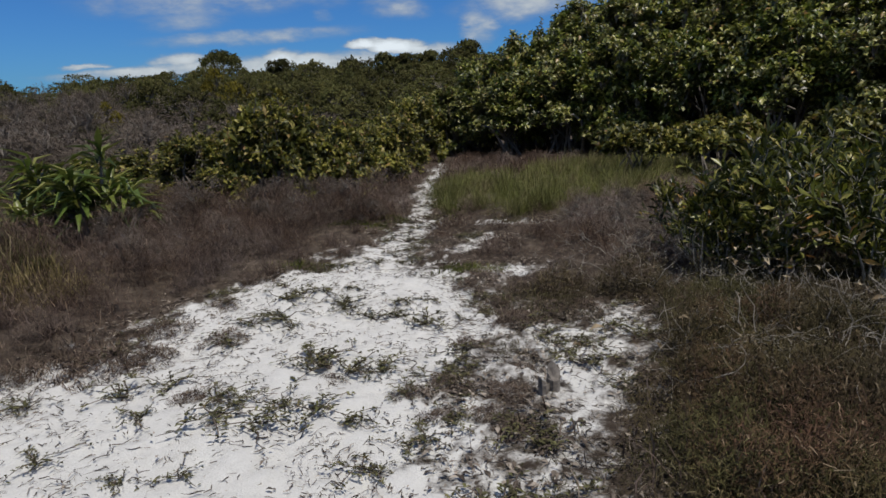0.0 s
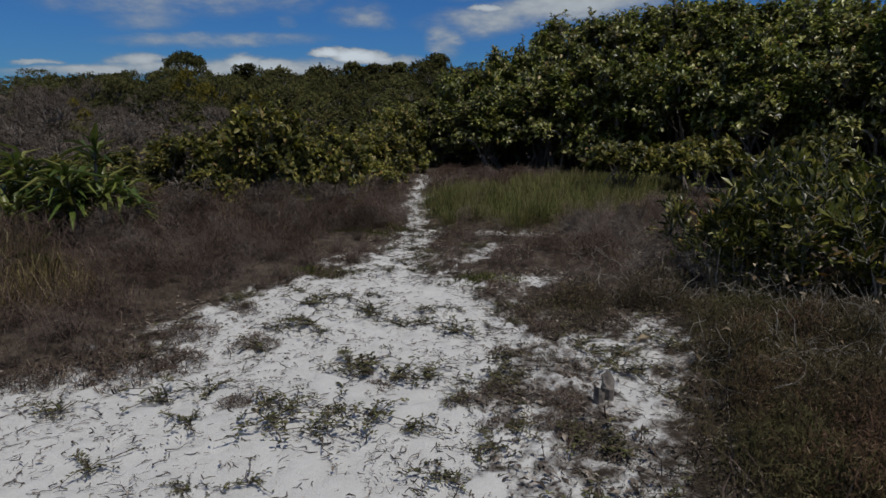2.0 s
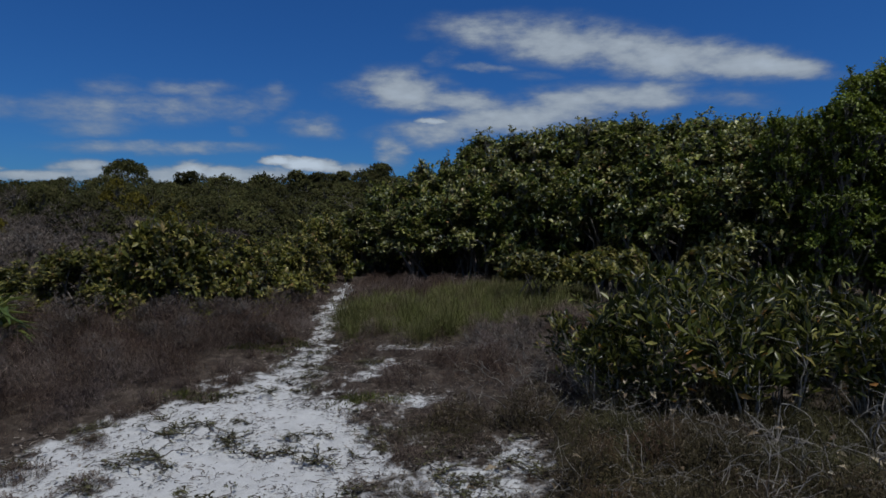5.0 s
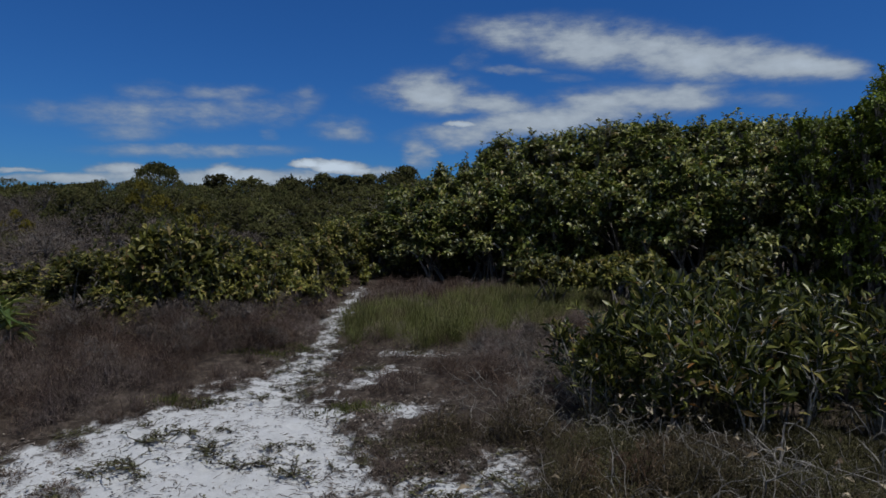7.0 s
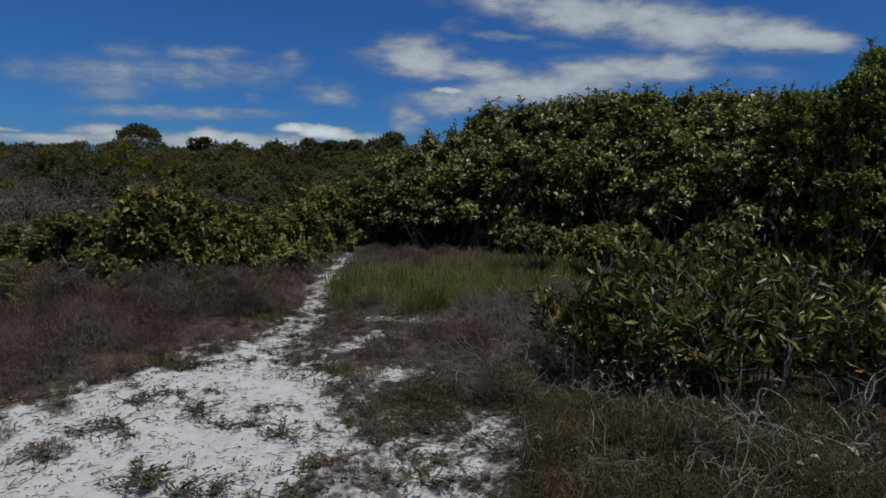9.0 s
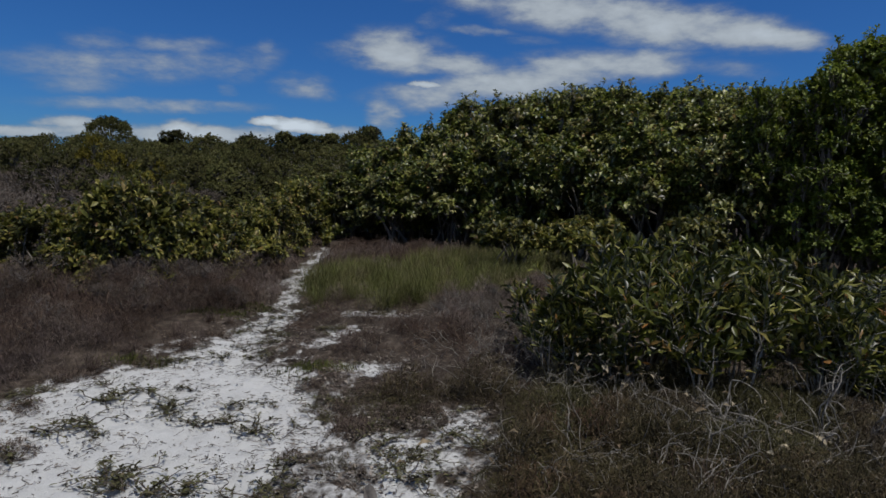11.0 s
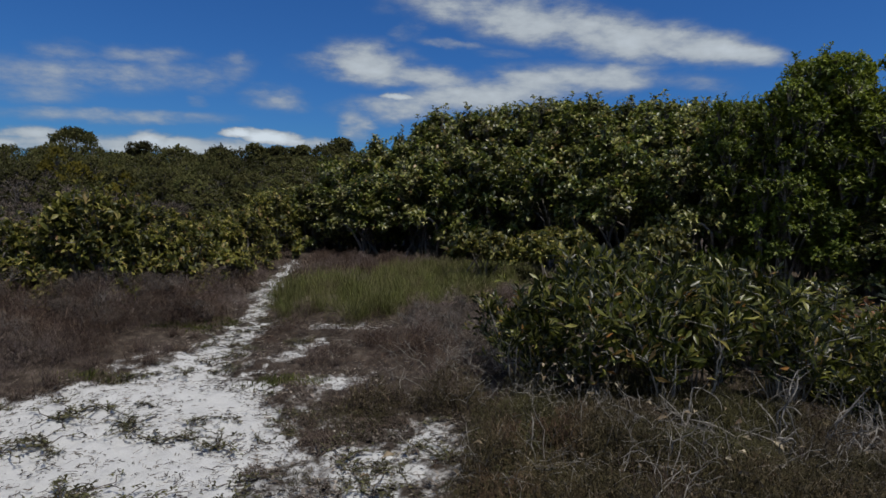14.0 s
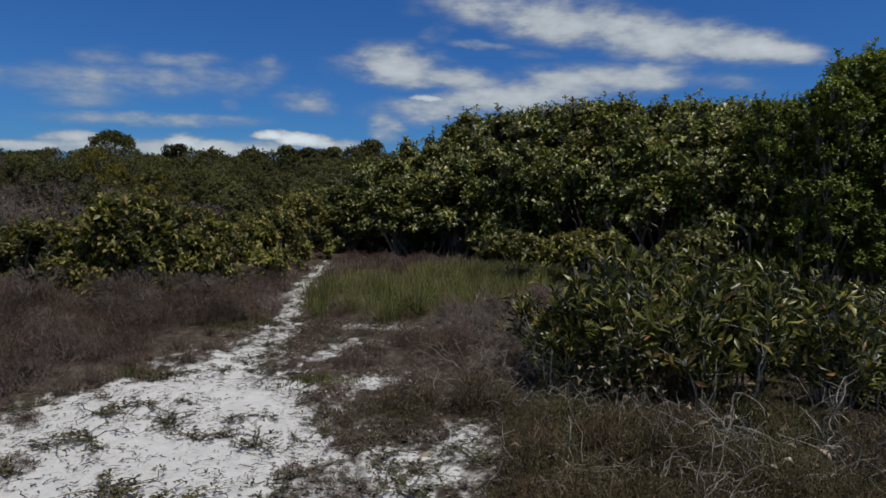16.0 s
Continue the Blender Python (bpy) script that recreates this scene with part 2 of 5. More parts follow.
def ground_material():
    """White quartz sand where the ground is bare, brown litter and roots where the plants stand."""
    m, nt, n, l, p = material("sand_and_litter")
    tc = n.new("ShaderNodeTexCoord")
    at = n.new("ShaderNodeAttribute")
    at.attribute_name = "bare"

    def noise_(scale, detail=5, rough=0.6):
        t = n.new("ShaderNodeTexNoise")
        t.inputs["Scale"].default_value, t.inputs["Detail"].default_value, t.inputs["Roughness"].default_value = scale, detail, rough
        l.new(tc.outputs["Object"], t.inputs["Vector"])
        return t
    grain, mid, wide = noise_(140, 4), noise_(9, 6, 0.68), noise_(1.3, 4)
    sand = ramp(n, [(0.25, (0.34, 0.337, 0.33)), (0.5, (0.51, 0.509, 0.5)), (0.72, (0.585, 0.584, 0.575))])
    mixf = n.new("ShaderNodeMath")
    mixf.operation = "MULTIPLY_ADD"
    l.new(grain.outputs["Fac"], mixf.inputs[0])
    mixf.inputs[1].default_value = 0.45
    half = n.new("ShaderNodeMath")
    half.operation = "MULTIPLY"
    l.new(mid.outputs["Fac"], half.inputs[0])
    half.inputs[1].default_value = 0.6
    l.new(half.outputs[0], mixf.inputs[2])
    l.new(mixf.outputs[0], sand.inputs[0])
    litter = ramp(n, [(0.3, (0.025, 0.019, 0.015)), (0.5, (0.058, 0.045, 0.035)), (0.7, (0.13, 0.105, 0.085))])
    l.new(mid.outputs["Fac"], litter.inputs[0])
    edge = n.new("ShaderNodeMath")
    edge.operation = "MULTIPLY_ADD"
    l.new(mid.outputs["Fac"], edge.inputs[0])
    edge.inputs[1].default_value, edge.inputs[2].default_value = 0.9, -0.45
    add = n.new("ShaderNodeMath")
    add.operation = "ADD"
    l.new(at.outputs["Fac"], add.inputs[0]), l.new(edge.outputs[0], add.inputs[1])
    st = n.new("ShaderNodeMapRange")
    st.interpolation_type = "SMOOTHSTEP"
    st.inputs["From Min"].default_value, st.inputs["From Max"].default_value = 0.36, 0.6
    l.new(add.outputs[0], st.inputs["Value"])
    mx = n.new("ShaderNodeMix")
    mx.data_type = "RGBA"
    cols = [s for s in mx.inputs if s.type == "RGBA"]
    l.new(st.outputs[0], mx.inputs[0]), l.new(litter.outputs[0], cols[0]), l.new(sand.outputs[0], cols[1])
    l.new([s for s in mx.outputs if s.type == "RGBA"][0], p.inputs["Base Color"])
    p.inputs["Roughness"].default_value = 0.95
    p.inputs["Specular IOR Level"].default_value = 0.15
    bp = n.new("ShaderNodeBump")
    bp.inputs["Strength"].default_value, bp.inputs["Distance"].default_value = 0.6, 0.03
    l.new(mixf.outputs[0], bp.inputs["Height"])
    l.new(bp.outputs[0], p.inputs["Normal"])
    return m


M_GROUND = ground_material()
# ramp ends are widened: sunlit highlights and shaded gaps are put into the colours
M_BROAD = leaf_material("broad_leaf", [(0.0, (0.018, 0.028, 0.006)), (0.35, (0.046, 0.066, 0.01)), (0.6, (0.115, 0.142, 0.02)), (0.8, (0.26, 0.275, 0.055)), (0.94, (0.42, 0.41, 0.13)), (1.0, (0.22, 0.13, 0.05))], 0.37, 0.36, 0.5,
                        [(0.0, (0.03, 0.033, 0.01)), (0.35, (0.07, 0.075, 0.02)), (0.62, (0.16, 0.155, 0.045)), (0.85, (0.33, 0.3, 0.12)), (0.95, (0.46, 0.42, 0.22)), (1.0, (0.3, 0.17, 0.07))], (0.48, 0.66), (0.85, 1.25))
M_SIDE = leaf_material("olive_broad_leaf", [(0.0, (0.026, 0.033, 0.008)), (0.35, (0.068, 0.076, 0.015)), (0.65, (0.17, 0.168, 0.03)), (0.85, (0.32, 0.285, 0.07)), (0.95, (0.42, 0.36, 0.12)), (1.0, (0.28, 0.16, 0.07))], 0.45, 0.36, 0.32, None, (0.42, 0.6), (0.75, 1.15))
# dark and bright stops also carry the contrast of shaded gaps and lit leaves
M_NARROW = leaf_material("narrow_leaf", [(0.0, (0.013, 0.019, 0.004)), (0.45, (0.037, 0.047, 0.007)), (0.74, (0.125, 0.138, 0.02)), (0.91, (0.35, 0.335, 0.085)), (0.965, (0.44, 0.37, 0.11)), (1.0, (0.42, 0.2, 0.06))], 0.35, 0.35, 0.45)
M_BRIGHT = leaf_material("small_bright_leaf", [(0.0, (0.042, 0.062, 0.009)), (0.6, (0.122, 0.16, 0.018)), (1.0, (0.235, 0.265, 0.034))], 0.5, 0.36, 0.35, None, (0.42, 0.6), (0.85, 1.15))
M_STRAP = leaf_material("strap_leaf", [(0.0, (0.03, 0.05, 0.012)), (0.6, (0.07, 0.105, 0.022)), (0.93, (0.16, 0.18, 0.04)), (1.0, (0.4, 0.34, 0.14))], 0.36, 0.25, 0.45)
# the range of vary puts light and shade of distant crowns into each tree's tone
M_FAR = leaf_material("far_leaf", [(0.0, (0.05, 0.054, 0.019)), (0.6, (0.07, 0.076, 0.025)), (1.0, (0.1, 0.1, 0.036))], 0.9, 0.3, 0.1,
                      [(0.0, (0.058, 0.056, 0.022)), (0.6, (0.08, 0.076, 0.029)), (1.0, (0.115, 0.106, 0.042))], (0.42, 0.6), (0.6, 1.45))
M_OLIVE = leaf_material("olive_leaf", [(0.0, (0.08, 0.07, 0.012)), (0.6, (0.13, 0.112, 0.018)), (1.0, (0.19, 0.155, 0.03))], 0.9, 0.3, 0.1)
# vary likewise: shading between the bushes is put into their tones
M_GREY = leaf_material("leafless_twig", [(0.0, (0.08, 0.064, 0.052)), (0.5, (0.125, 0.1, 0.08)), (1.0, (0.19, 0.155, 0.13))], 0.9, 0.05, 0.2, None, (0.42, 0.6), (0.45, 1.15))
M_DRY = leaf_material("dry_grass", [(0.0, (0.095, 0.073, 0.064)), (0.5, (0.165, 0.13, 0.116)), (0.9, (0.235, 0.19, 0.17)), (1.0, (0.36, 0.31, 0.26))], 0.9, 0.25, 0.15,
                      [(0.0, (0.042, 0.026, 0.019)), (0.5, (0.075, 0.05, 0.039)), (0.9, (0.11, 0.076, 0.058)), (1.0, (0.22, 0.16, 0.11))], (0.36, 0.53), None, 1.0)
M_HEATH = leaf_material("heath", [(0.0, (0.024, 0.016, 0.011)), (0.5, (0.058, 0.04, 0.028)), (0.92, (0.092, 0.068, 0.048)), (1.0, (0.18, 0.15, 0.115))], 0.85, 0.15, 0.2,
                        [(0.0, (0.02, 0.018, 0.007)), (0.5, (0.046, 0.042, 0.016)), (0.92, (0.07, 0.063, 0.025)), (1.0, (0.13, 0.115, 0.06))], (0.36, 0.52), None, 1.5)
# heath tones darkened for the cushion stretch; its shade is put into the colour
M_CUSHION = leaf_material("shaded_heath", [(0.0, (0.018, 0.014, 0.006)), (0.5, (0.047, 0.037, 0.016)), (0.92, (0.082, 0.066, 0.03)), (1.0, (0.2, 0.16, 0.11))], 0.85, 0.12, 0.2,
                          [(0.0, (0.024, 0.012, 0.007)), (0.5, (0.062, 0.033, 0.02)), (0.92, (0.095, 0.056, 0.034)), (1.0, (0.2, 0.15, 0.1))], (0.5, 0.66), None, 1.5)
M_SPOT = leaf_material("low_green_weed", [(0.0, (0.045, 0.055, 0.015)), (0.5, (0.085, 0.1, 0.024)), (0.9, (0.13, 0.14, 0.035)), (1.0, (0.2, 0.18, 0.08))], 0.8, 0.25, 0.2)
M_CLUMP = leaf_material("brown_clump", [(0.0, (0.038, 0.027, 0.021)), (0.5, (0.09, 0.065, 0.052)), (0.9, (0.15, 0.115, 0.09)), (1.0, (0.24, 0.2, 0.155))], 0.9, 0.15, 0.2)
M_GREEN = leaf_material("green_grass", [(0.0, (0.066, 0.08, 0.02)), (0.5, (0.115, 0.132, 0.034)), (0.9, (0.175, 0.182, 0.054)), (1.0, (0.22, 0.19, 0.09))], 0.7, 0.3, 0.2,
                        [(0.0, (0.06, 0.05, 0.026)), (0.5, (0.1, 0.086, 0.042)), (0.9, (0.15, 0.13, 0.07)), (1.0, (0.24, 0.2, 0.12))])
M_STRAW = leaf_material("straw_grass", [(0.0, (0.07, 0.055, 0.025)), (0.5, (0.14, 0.115, 0.045)), (0.9, (0.24, 0.19, 0.09)), (1.0, (0.38, 0.31, 0.18))], 0.75, 0.3, 0.2)
M_WEED = leaf_material("creeping_weed", [(0.0, (0.034, 0.03, 0.018)), (0.45, (0.078, 0.074, 0.04)), (0.9, (0.13, 0.13, 0.058)), (1.0, (0.24, 0.19, 0.12))], 0.85, 0.25, 0.1)
M_LITTER = leaf_material("twig_litter", [(0.0, (0.03, 0.024, 0.02)), (0.6, (0.1, 0.08, 0.066)), (1.0, (0.3, 0.26, 0.22))], 0.9, 0.0, 0.2)
M_RUST = leaf_material("rusty_leaf", [(0.0, (0.12, 0.05, 0.02)), (0.6, (0.36, 0.15, 0.05)), (1.0, (0.5, 0.28, 0.12))], 0.5, 0.3, 0.4)
M_DEADLEAF = leaf_material("dead_leaf", [(0.0, (0.09, 0.062, 0.038)), (0.5, (0.22, 0.165, 0.1)), (1.0, (0.44, 0.37, 0.26))], 0.7, 0.2, 0.3)
M_BARK = bark_material("grey_bark", (0.07, 0.058, 0.05), (0.22, 0.2, 0.18))
M_STEM = bark_material("pale_stem", (0.09, 0.082, 0.072), (0.32, 0.3, 0.265))
M_DEAD = bark_material("bleached_wood", (0.075, 0.066, 0.058), (0.34, 0.31, 0.27))


# ---- mesh helpers ----
def mesh_of(name, verts, faces, mat, smooth=False):
    """A mesh from arrays of places and of faces with k corners each."""
    me = bpy.data.meshes.new(name)
    verts, faces = np.asarray(verts, dtype=np.float32), np.asarray(faces, dtype=np.int32)
    k = faces.shape[1]
    me.vertices.add(len(verts))
    me.vertices.foreach_set("co", verts.ravel())
    me.loops.add(faces.size)
    me.loops.foreach_set("vertex_index", faces.ravel())
    me.polygons.add(len(faces))
    me.polygons.foreach_set("loop_start", np.arange(0, faces.size, k, dtype=np.int32))
    if smooth:
        me.polygons.foreach_set("use_smooth", np.ones(len(faces), dtype=bool))
    me.materials.append(mat)
    me.update(calc_edges=True)
    return me


def part(name, me, parent, label="", kind=""):
    ob = new(name, me)
    ob.parent = parent
    return tagged(ob, label, "", "", kind)


def unit(v):
    return v / np.maximum(np.linalg.norm(v, axis=-1, keepdims=True), 1e-9)


def leaves(base, way, up, length, width, fold=0.22, bend=0.18, belly=0.62, plain=False):
    """Leaves of five corners: stalk, two shoulders, a sunken midrib and a tip that bends over."""
    way = unit(way)
    side = unit(np.cross(way, up))
    nrm = np.cross(side, way)
    L, W = length[:, None], width[:, None]
    v = np.stack([
        base,
        base + way * L * belly + side * W * 0.5 + nrm * W * fold,
        base + way * L * (belly - 0.04),
        base + way * L * belly - side * W * 0.5 + nrm * W * fold,
        base + way * L - nrm * L * bend], axis=1).reshape(-1, 3)
    f = np.array([[0, 2, 1], [0, 3, 2], [1, 2, 4], [2, 3, 4]])
    if plain:
        v = v.reshape(-1, 5, 3)[:, [0, 1, 3, 4]].reshape(-1, 3)
        f = np.array([[0, 2, 1], [1, 2, 3]])
        return v, (f[None] + 4 * np.arange(len(base))[:, None, None]).reshape(-1, 3)
    return v, (f[None] + 5 * np.arange(len(base))[:, None, None]).reshape(-1, 3)


def blades(base, way, length, width, droop, rng, kink=0.08):
    """Grass blades: tapering strips of two lengths that bow over."""
    way = unit(way)
    lean = unit(np.stack([way[:, 0], way[:, 1], np.zeros(len(way))], 1) + rng.normal(0, 0.05, way.shape) * [1, 1, 0])
    side = unit(np.cross(lean, np.tile([0, 0, 1.0], (len(way), 1))))
    turn = rng.uniform(-0.7, 0.7, (len(way), 1))
    side = unit(side + lean * turn)
    L, W, D = length[:, None], width[:, None] * 0.5, droop[:, None]
    mid = base + way * L * 0.55 + rng.normal(0, kink, way.shape) * L
    tip = base + way * L + (lean * 0.35 - np.array([0, 0, 1.0])) * L * D
    v = np.stack([base - side * W, base + side * W, mid - side * W * 0.8, mid + side * W * 0.8, tip], 1).reshape(-1, 3)
    f = np.array([[0, 1, 2], [1, 3, 2], [2, 3, 4]])
    return v, (f[None] + 5 * np.arange(len(base))[:, None, None]).reshape(-1, 3)


def tubes(paths, radii, sides=5):
    """Tapered round stems along paths of equally many points each (n, k, 3) with radii (n, k)."""
    n, k, _ = paths.shape
    way = unit(np.gradient(paths, axis=1))
    ref = np.where(np.abs(way[..., 2:3]) > 0.9, np.array([1.0, 0, 0]), np.array([0, 0, 1.0]))
    a = unit(np.cross(way, ref))
    b = np.cross(way, a)
    ang = np.linspace(0, 2 * np.pi, sides, endpoint=False)
    ring = a[:, :, None] * np.cos(ang)[:, None] + b[:, :, None] * np.sin(ang)[:, None]
    v = (paths[:, :, None] + ring * radii[:, :, None, None]).reshape(-1, 3)
    i, j, s = np.meshgrid(np.arange(n), np.arange(k - 1), np.arange(sides), indexing="ij")
    at = lambda jj, ss: (i * k + jj) * sides + ss % sides
    f = np.stack([at(j, s), at(j, s + 1), at(j + 1, s + 1), at(j + 1, s)], -1).reshape(-1, 4)
    return v, f


def merge(pieces):
    vs, fs, o = [], [], 0
    for v, f in pieces:
        vs.append(v), fs.append(f + o)
        o += len(v)
    return np.concatenate(vs), np.concatenate(fs)


def smooth_noise(x, y, scale, seed=0):
    """A soft field between about -1 and 1, out of a few crossing waves."""
    g = np.random.default_rng(seed)
    s = np.zeros_like(x, dtype=float)
    for k in range(7):
        a, ph = g.uniform(0, 2 * np.pi), g.uniform(0, 2 * np.pi)
        w = (0.6 + 0.28 * k) / scale
        s += np.sin((x * math.cos(a) + y * math.sin(a)) * w * 2 * np.pi + ph)
    return s / 3.2


# ---- the ground ----
LEFT_Y = [-6, 2.6, 3.2, 3.35, 3.75, 4.5, 4.8, 5.2, 5.8, 6.3, 6.9, 7.6, 8.1, 9.4, 11.2, 13.8]
LEFT_X = [-6, -4.6, -2.5, -1.95, -1.8, -1.65, -1.4, -0.97, -0.88, -0.58, -0.36, -0.32, -0.5, -0.4, -0.23, -0.06]
RIGHT_Y = [-6, -3.2, -1.0, 0.6, 1.9, 2.3, 2.9, 3.4, 3.85, 4.35, 5.0, 5.3, 6.0, 7.0, 8.05, 9.0, 11.6, 13.8]
RIGHT_X = [1.3, 0.6, 0.8, 0.45, 0.3, -0.05, -0.05, 0.12, 0.24, 0.24, -0.15, -0.26, -0.3, -0.18, -0.28, -0.24, -0.14, -0.02]
HEATH_Y, HEATH_X = [1.5, 2.17, 2.45, 2.95, 3.25, 3.6, 4.0], [0.35, 0.43, 0.54, 0.73, 0.87, 0.99, 1.15]
SAND_SPOTS = [(0.68, 3.33, 0.25, 0.27), (0.93, 3.66, 0.12, 0.2), (0.56, 2.93, 0.15, 0.26), (0.61, 6.73, 0.18, 0.11), (0.32, 6.05, 0.17, 0.12), (0.4, 4.8, 0.15, 0.07), (0.12, 5.6, 0.1, 0.06)]


def bare(x, y):
    """How bare the sand lies: above 0.5 on the path, towards 0 in the grass. In metres from the edge, bounded."""
    wob = 0.1 * smooth_noise(x, y, 0.9, 3) + 0.11 * smooth_noise(x, y, 0.34, 4) + 0.08 * smooth_noise(x, y, 0.14, 5)
    d = np.minimum(x - np.interp(y, LEFT_Y, LEFT_X), np.interp(y, RIGHT_Y, RIGHT_X) - x) + wob
    d = np.where(y > 13.7, -1.0, d)
    for cx, cy, rx, ry in SAND_SPOTS:
        d = np.maximum(d, (1 - np.hypot((x - cx) / rx, (y - cy) / ry)) * min(rx, ry) + wob * 0.5)
    # trodden, half-bare ground beside the path
    half = 0.12 - np.hypot((x - 0.1) / 0.8, (y - 2.7) / 1.5) * 0.2
    half = np.minimum(half, (np.interp(y, HEATH_Y, HEATH_X) - x) * 0.8)
    d = np.maximum(d, np.minimum(half, 0.0) - 0.036)
    return np.clip(0.5 + d * 1.25, 0, 1)


def height(x, y):
    """The lie of the land."""
    near = np.clip(1 - np.hypot(x, y - 4) / 14, 0, 1)
    h = near * (0.02 * smooth_noise(x, y, 2.2, 7))
    h = h + 0.3 * np.clip((np.hypot(x, y - 4) - 14) / 30, 0, 1) * smooth_noise(x, y, 30, 8)
    # the verges stand a hand above the trodden path
    h = h + 0.06 * np.clip(1 - bare(x, y) * 2, 0, 1) * np.clip(1 - np.hypot(x, y - 4) / 12, 0, 1)
    return h


def grid_axis(lo, hi, step, far):
    mid = np.arange(lo, hi + 1e-6, step)
    out, d, p = [], step, hi
    while p < far:
        d *= 1.22
        p += d
        out.append(p)
    neg, d, p = [], step, lo
    while p > -far:
        d *= 1.22
        p -= d
        neg.append(p)
    return np.concatenate([np.array(neg[::-1]), mid, np.array(out)])


def build_ground():
    gx, gy = grid_axis(-5, 5, 0.04, 1500), grid_axis(0.5, 10, 0.04, 1500)
    X, Y = np.meshgrid(gx, gy)
    Z = height(X, Y)
    b = bare(X, Y)
    # footprints and scuffs in the loose sand
    rough = 0.015 * smooth_noise(X, Y, 0.36, 11) + 0.011 * smooth_noise(X, Y, 0.16, 12)
    Z = Z + rough * np.clip(1 - np.hypot(X, Y - 4) / 9, 0, 1)
    v = np.stack([X, Y, Z], -1).reshape(-1, 3)
    ny, nx = X.shape
    i = np.arange(ny * nx).reshape(ny, nx)
    f = np.stack([i[:-1, :-1], i[:-1, 1:], i[1:, 1:], i[1:, :-1]], -1).reshape(-1, 4)
    me = mesh_of("ground", v, f, M_GROUND, True)
    at = me.attributes.new("bare", "FLOAT", "POINT")
    at.data.foreach_set("value", b.ravel().astype(np.float32))
    tagged(new("ground", me), "white sandy footpath through brown plant litter", "ground", kind="structure")


build_ground()


# ---- shrubs ----
def shrub(name, seed, rx, ry, h, lobes, tips, per_tip, leaf_len, leaf_wid, leaf_mat, label, category="shrub", group="", upright=0.5, spread=(30, 85), low=0.12, stems=9, stem_r=0.018, lobe=0.3, spot=None, stem_mat=None, plain=False, bend=0.12, core=0.55, shell=(0.45, 1.05), squash=0.85, sprigs=0):
    """A bush: leaning stems that fork to lumps of foliage, and whorls of single leaves at the shoots."""
    rng = np.random.default_rng(seed)
    top = new(name)
    size = (rx + ry + h) / 3
    u = rng.uniform(0, 2 * np.pi, lobes)
    s = rng.uniform(low, 1.0, lobes)
    rad = np.sqrt(np.clip(1 - (s * 0.92) ** 2, 0.05, 1)) * rng.uniform(0.55, 0.92, lobes)
    c = np.stack([rx * rad * np.cos(u), ry * rad * np.sin(u), h * s * rng.uniform(0.72, 0.92, lobes)], 1)
    lr = size * lobe * rng.uniform(0.65, 1.35, lobes)
    which = np.repeat(np.arange(lobes), tips)
    d = unit(rng.normal(size=(len(which), 3)))
    out = unit(c[which] * [1, 1, 0.7] + [0, 0, 0.15 * h])
    d = unit(d + out * core)
    p = c[which] + d * (lr[which] * rng.uniform(shell[0], shell[1], len(which)))[:, None] * [1, 1, squash]
    keep = p[:, 2] > 0.05
    p, d = p[keep], d[keep]
    td = unit(d + out[keep] * 0.4 + [0, 0, upright])
    n = len(p)
    P, D = np.repeat(p, per_tip, 0), np.repeat(td, per_tip, 0)
    ref = unit(np.cross(D, unit(rng.normal(size=D.shape))))
    ang = radians(spread[0]) + rng.uniform(0, 1, len(P)) * radians(spread[1] - spread[0])
    way = D * np.cos(ang)[:, None] + ref * np.sin(ang)[:, None]
    base = P - D * rng.uniform(0, leaf_len * 0.9, len(P))[:, None]
    up = unit(D + rng.normal(0, 0.25, D.shape) + [0, 0, 0.3])
    L = leaf_len * rng.uniform(0.6, 1.2, len(P))
    v, f = leaves(base, way, up, L, L * leaf_wid / leaf_len * rng.uniform(0.8, 1.15, len(P)), bend=bend, plain=plain)
    shoots = []
    if sprigs:
        # single shoots that stand out of the crown, leaves all along them
        tall = np.argsort(-(p[:, 2] + rng.uniform(0, 0.35 * h, n)))[:sprigs]
        q = len(tall)
        rise = unit(rng.normal(0, 0.35, (q, 3)) + [0, 0, 1.0]) * rng.uniform(0.08, 0.24, (q, 1))
        foot_ = p[tall] - rise * 0.3
        shoots = np.stack([foot_, foot_ + rise * 0.6 + rng.normal(0, 0.012, (q, 3)), foot_ + rise * 1.2], 1)
        m = 9
        along = np.tile(np.linspace(0.7, 1.2, m), q)
        b2 = np.repeat(foot_, m, 0) + np.repeat(rise, m, 0) * along[:, None]
        a2 = rng.uniform(0, 2 * np.pi, q * m)
        w2 = np.stack([np.cos(a2), np.sin(a2), rng.uniform(0.1, 1.1, q * m)], 1)
        L2 = leaf_len * rng.uniform(0.55, 1.0, q * m)
        v2, f2 = leaves(b2, w2, np.tile([0, 0, 1.0], (q * m, 1)) + rng.normal(0, 0.2, (q * m, 3)), L2, L2 * leaf_wid / leaf_len, bend=bend, plain=plain)
        v, f = merge([(v, f), (v2, f2)])
    part("foliage", mesh_of("foliage", v, f, leaf_mat), top, kind="stuff")
    # stems to the lumps, then shoots to some of the tips
    foot = np.stack([rng.normal(0, rx * 0.16, lobes), rng.normal(0, ry * 0.16, lobes), np.full(lobes, -0.04)], 1)
    k = min(stems, lobes)
    sel = rng.permutation(lobes)[:k]
    t = np.linspace(0, 1, 5)[None, :, None]
    a, z = foot[sel][:, None], c[sel][:, None]
    bow = rng.normal(0, 0.07 * size, (k, 1, 3)) * np.sin(np.pi * t)
    paths = a * (1 - t) + z * t + bow + np.array([0, 0, 0.12 * h]) * np.sin(np.pi * t)
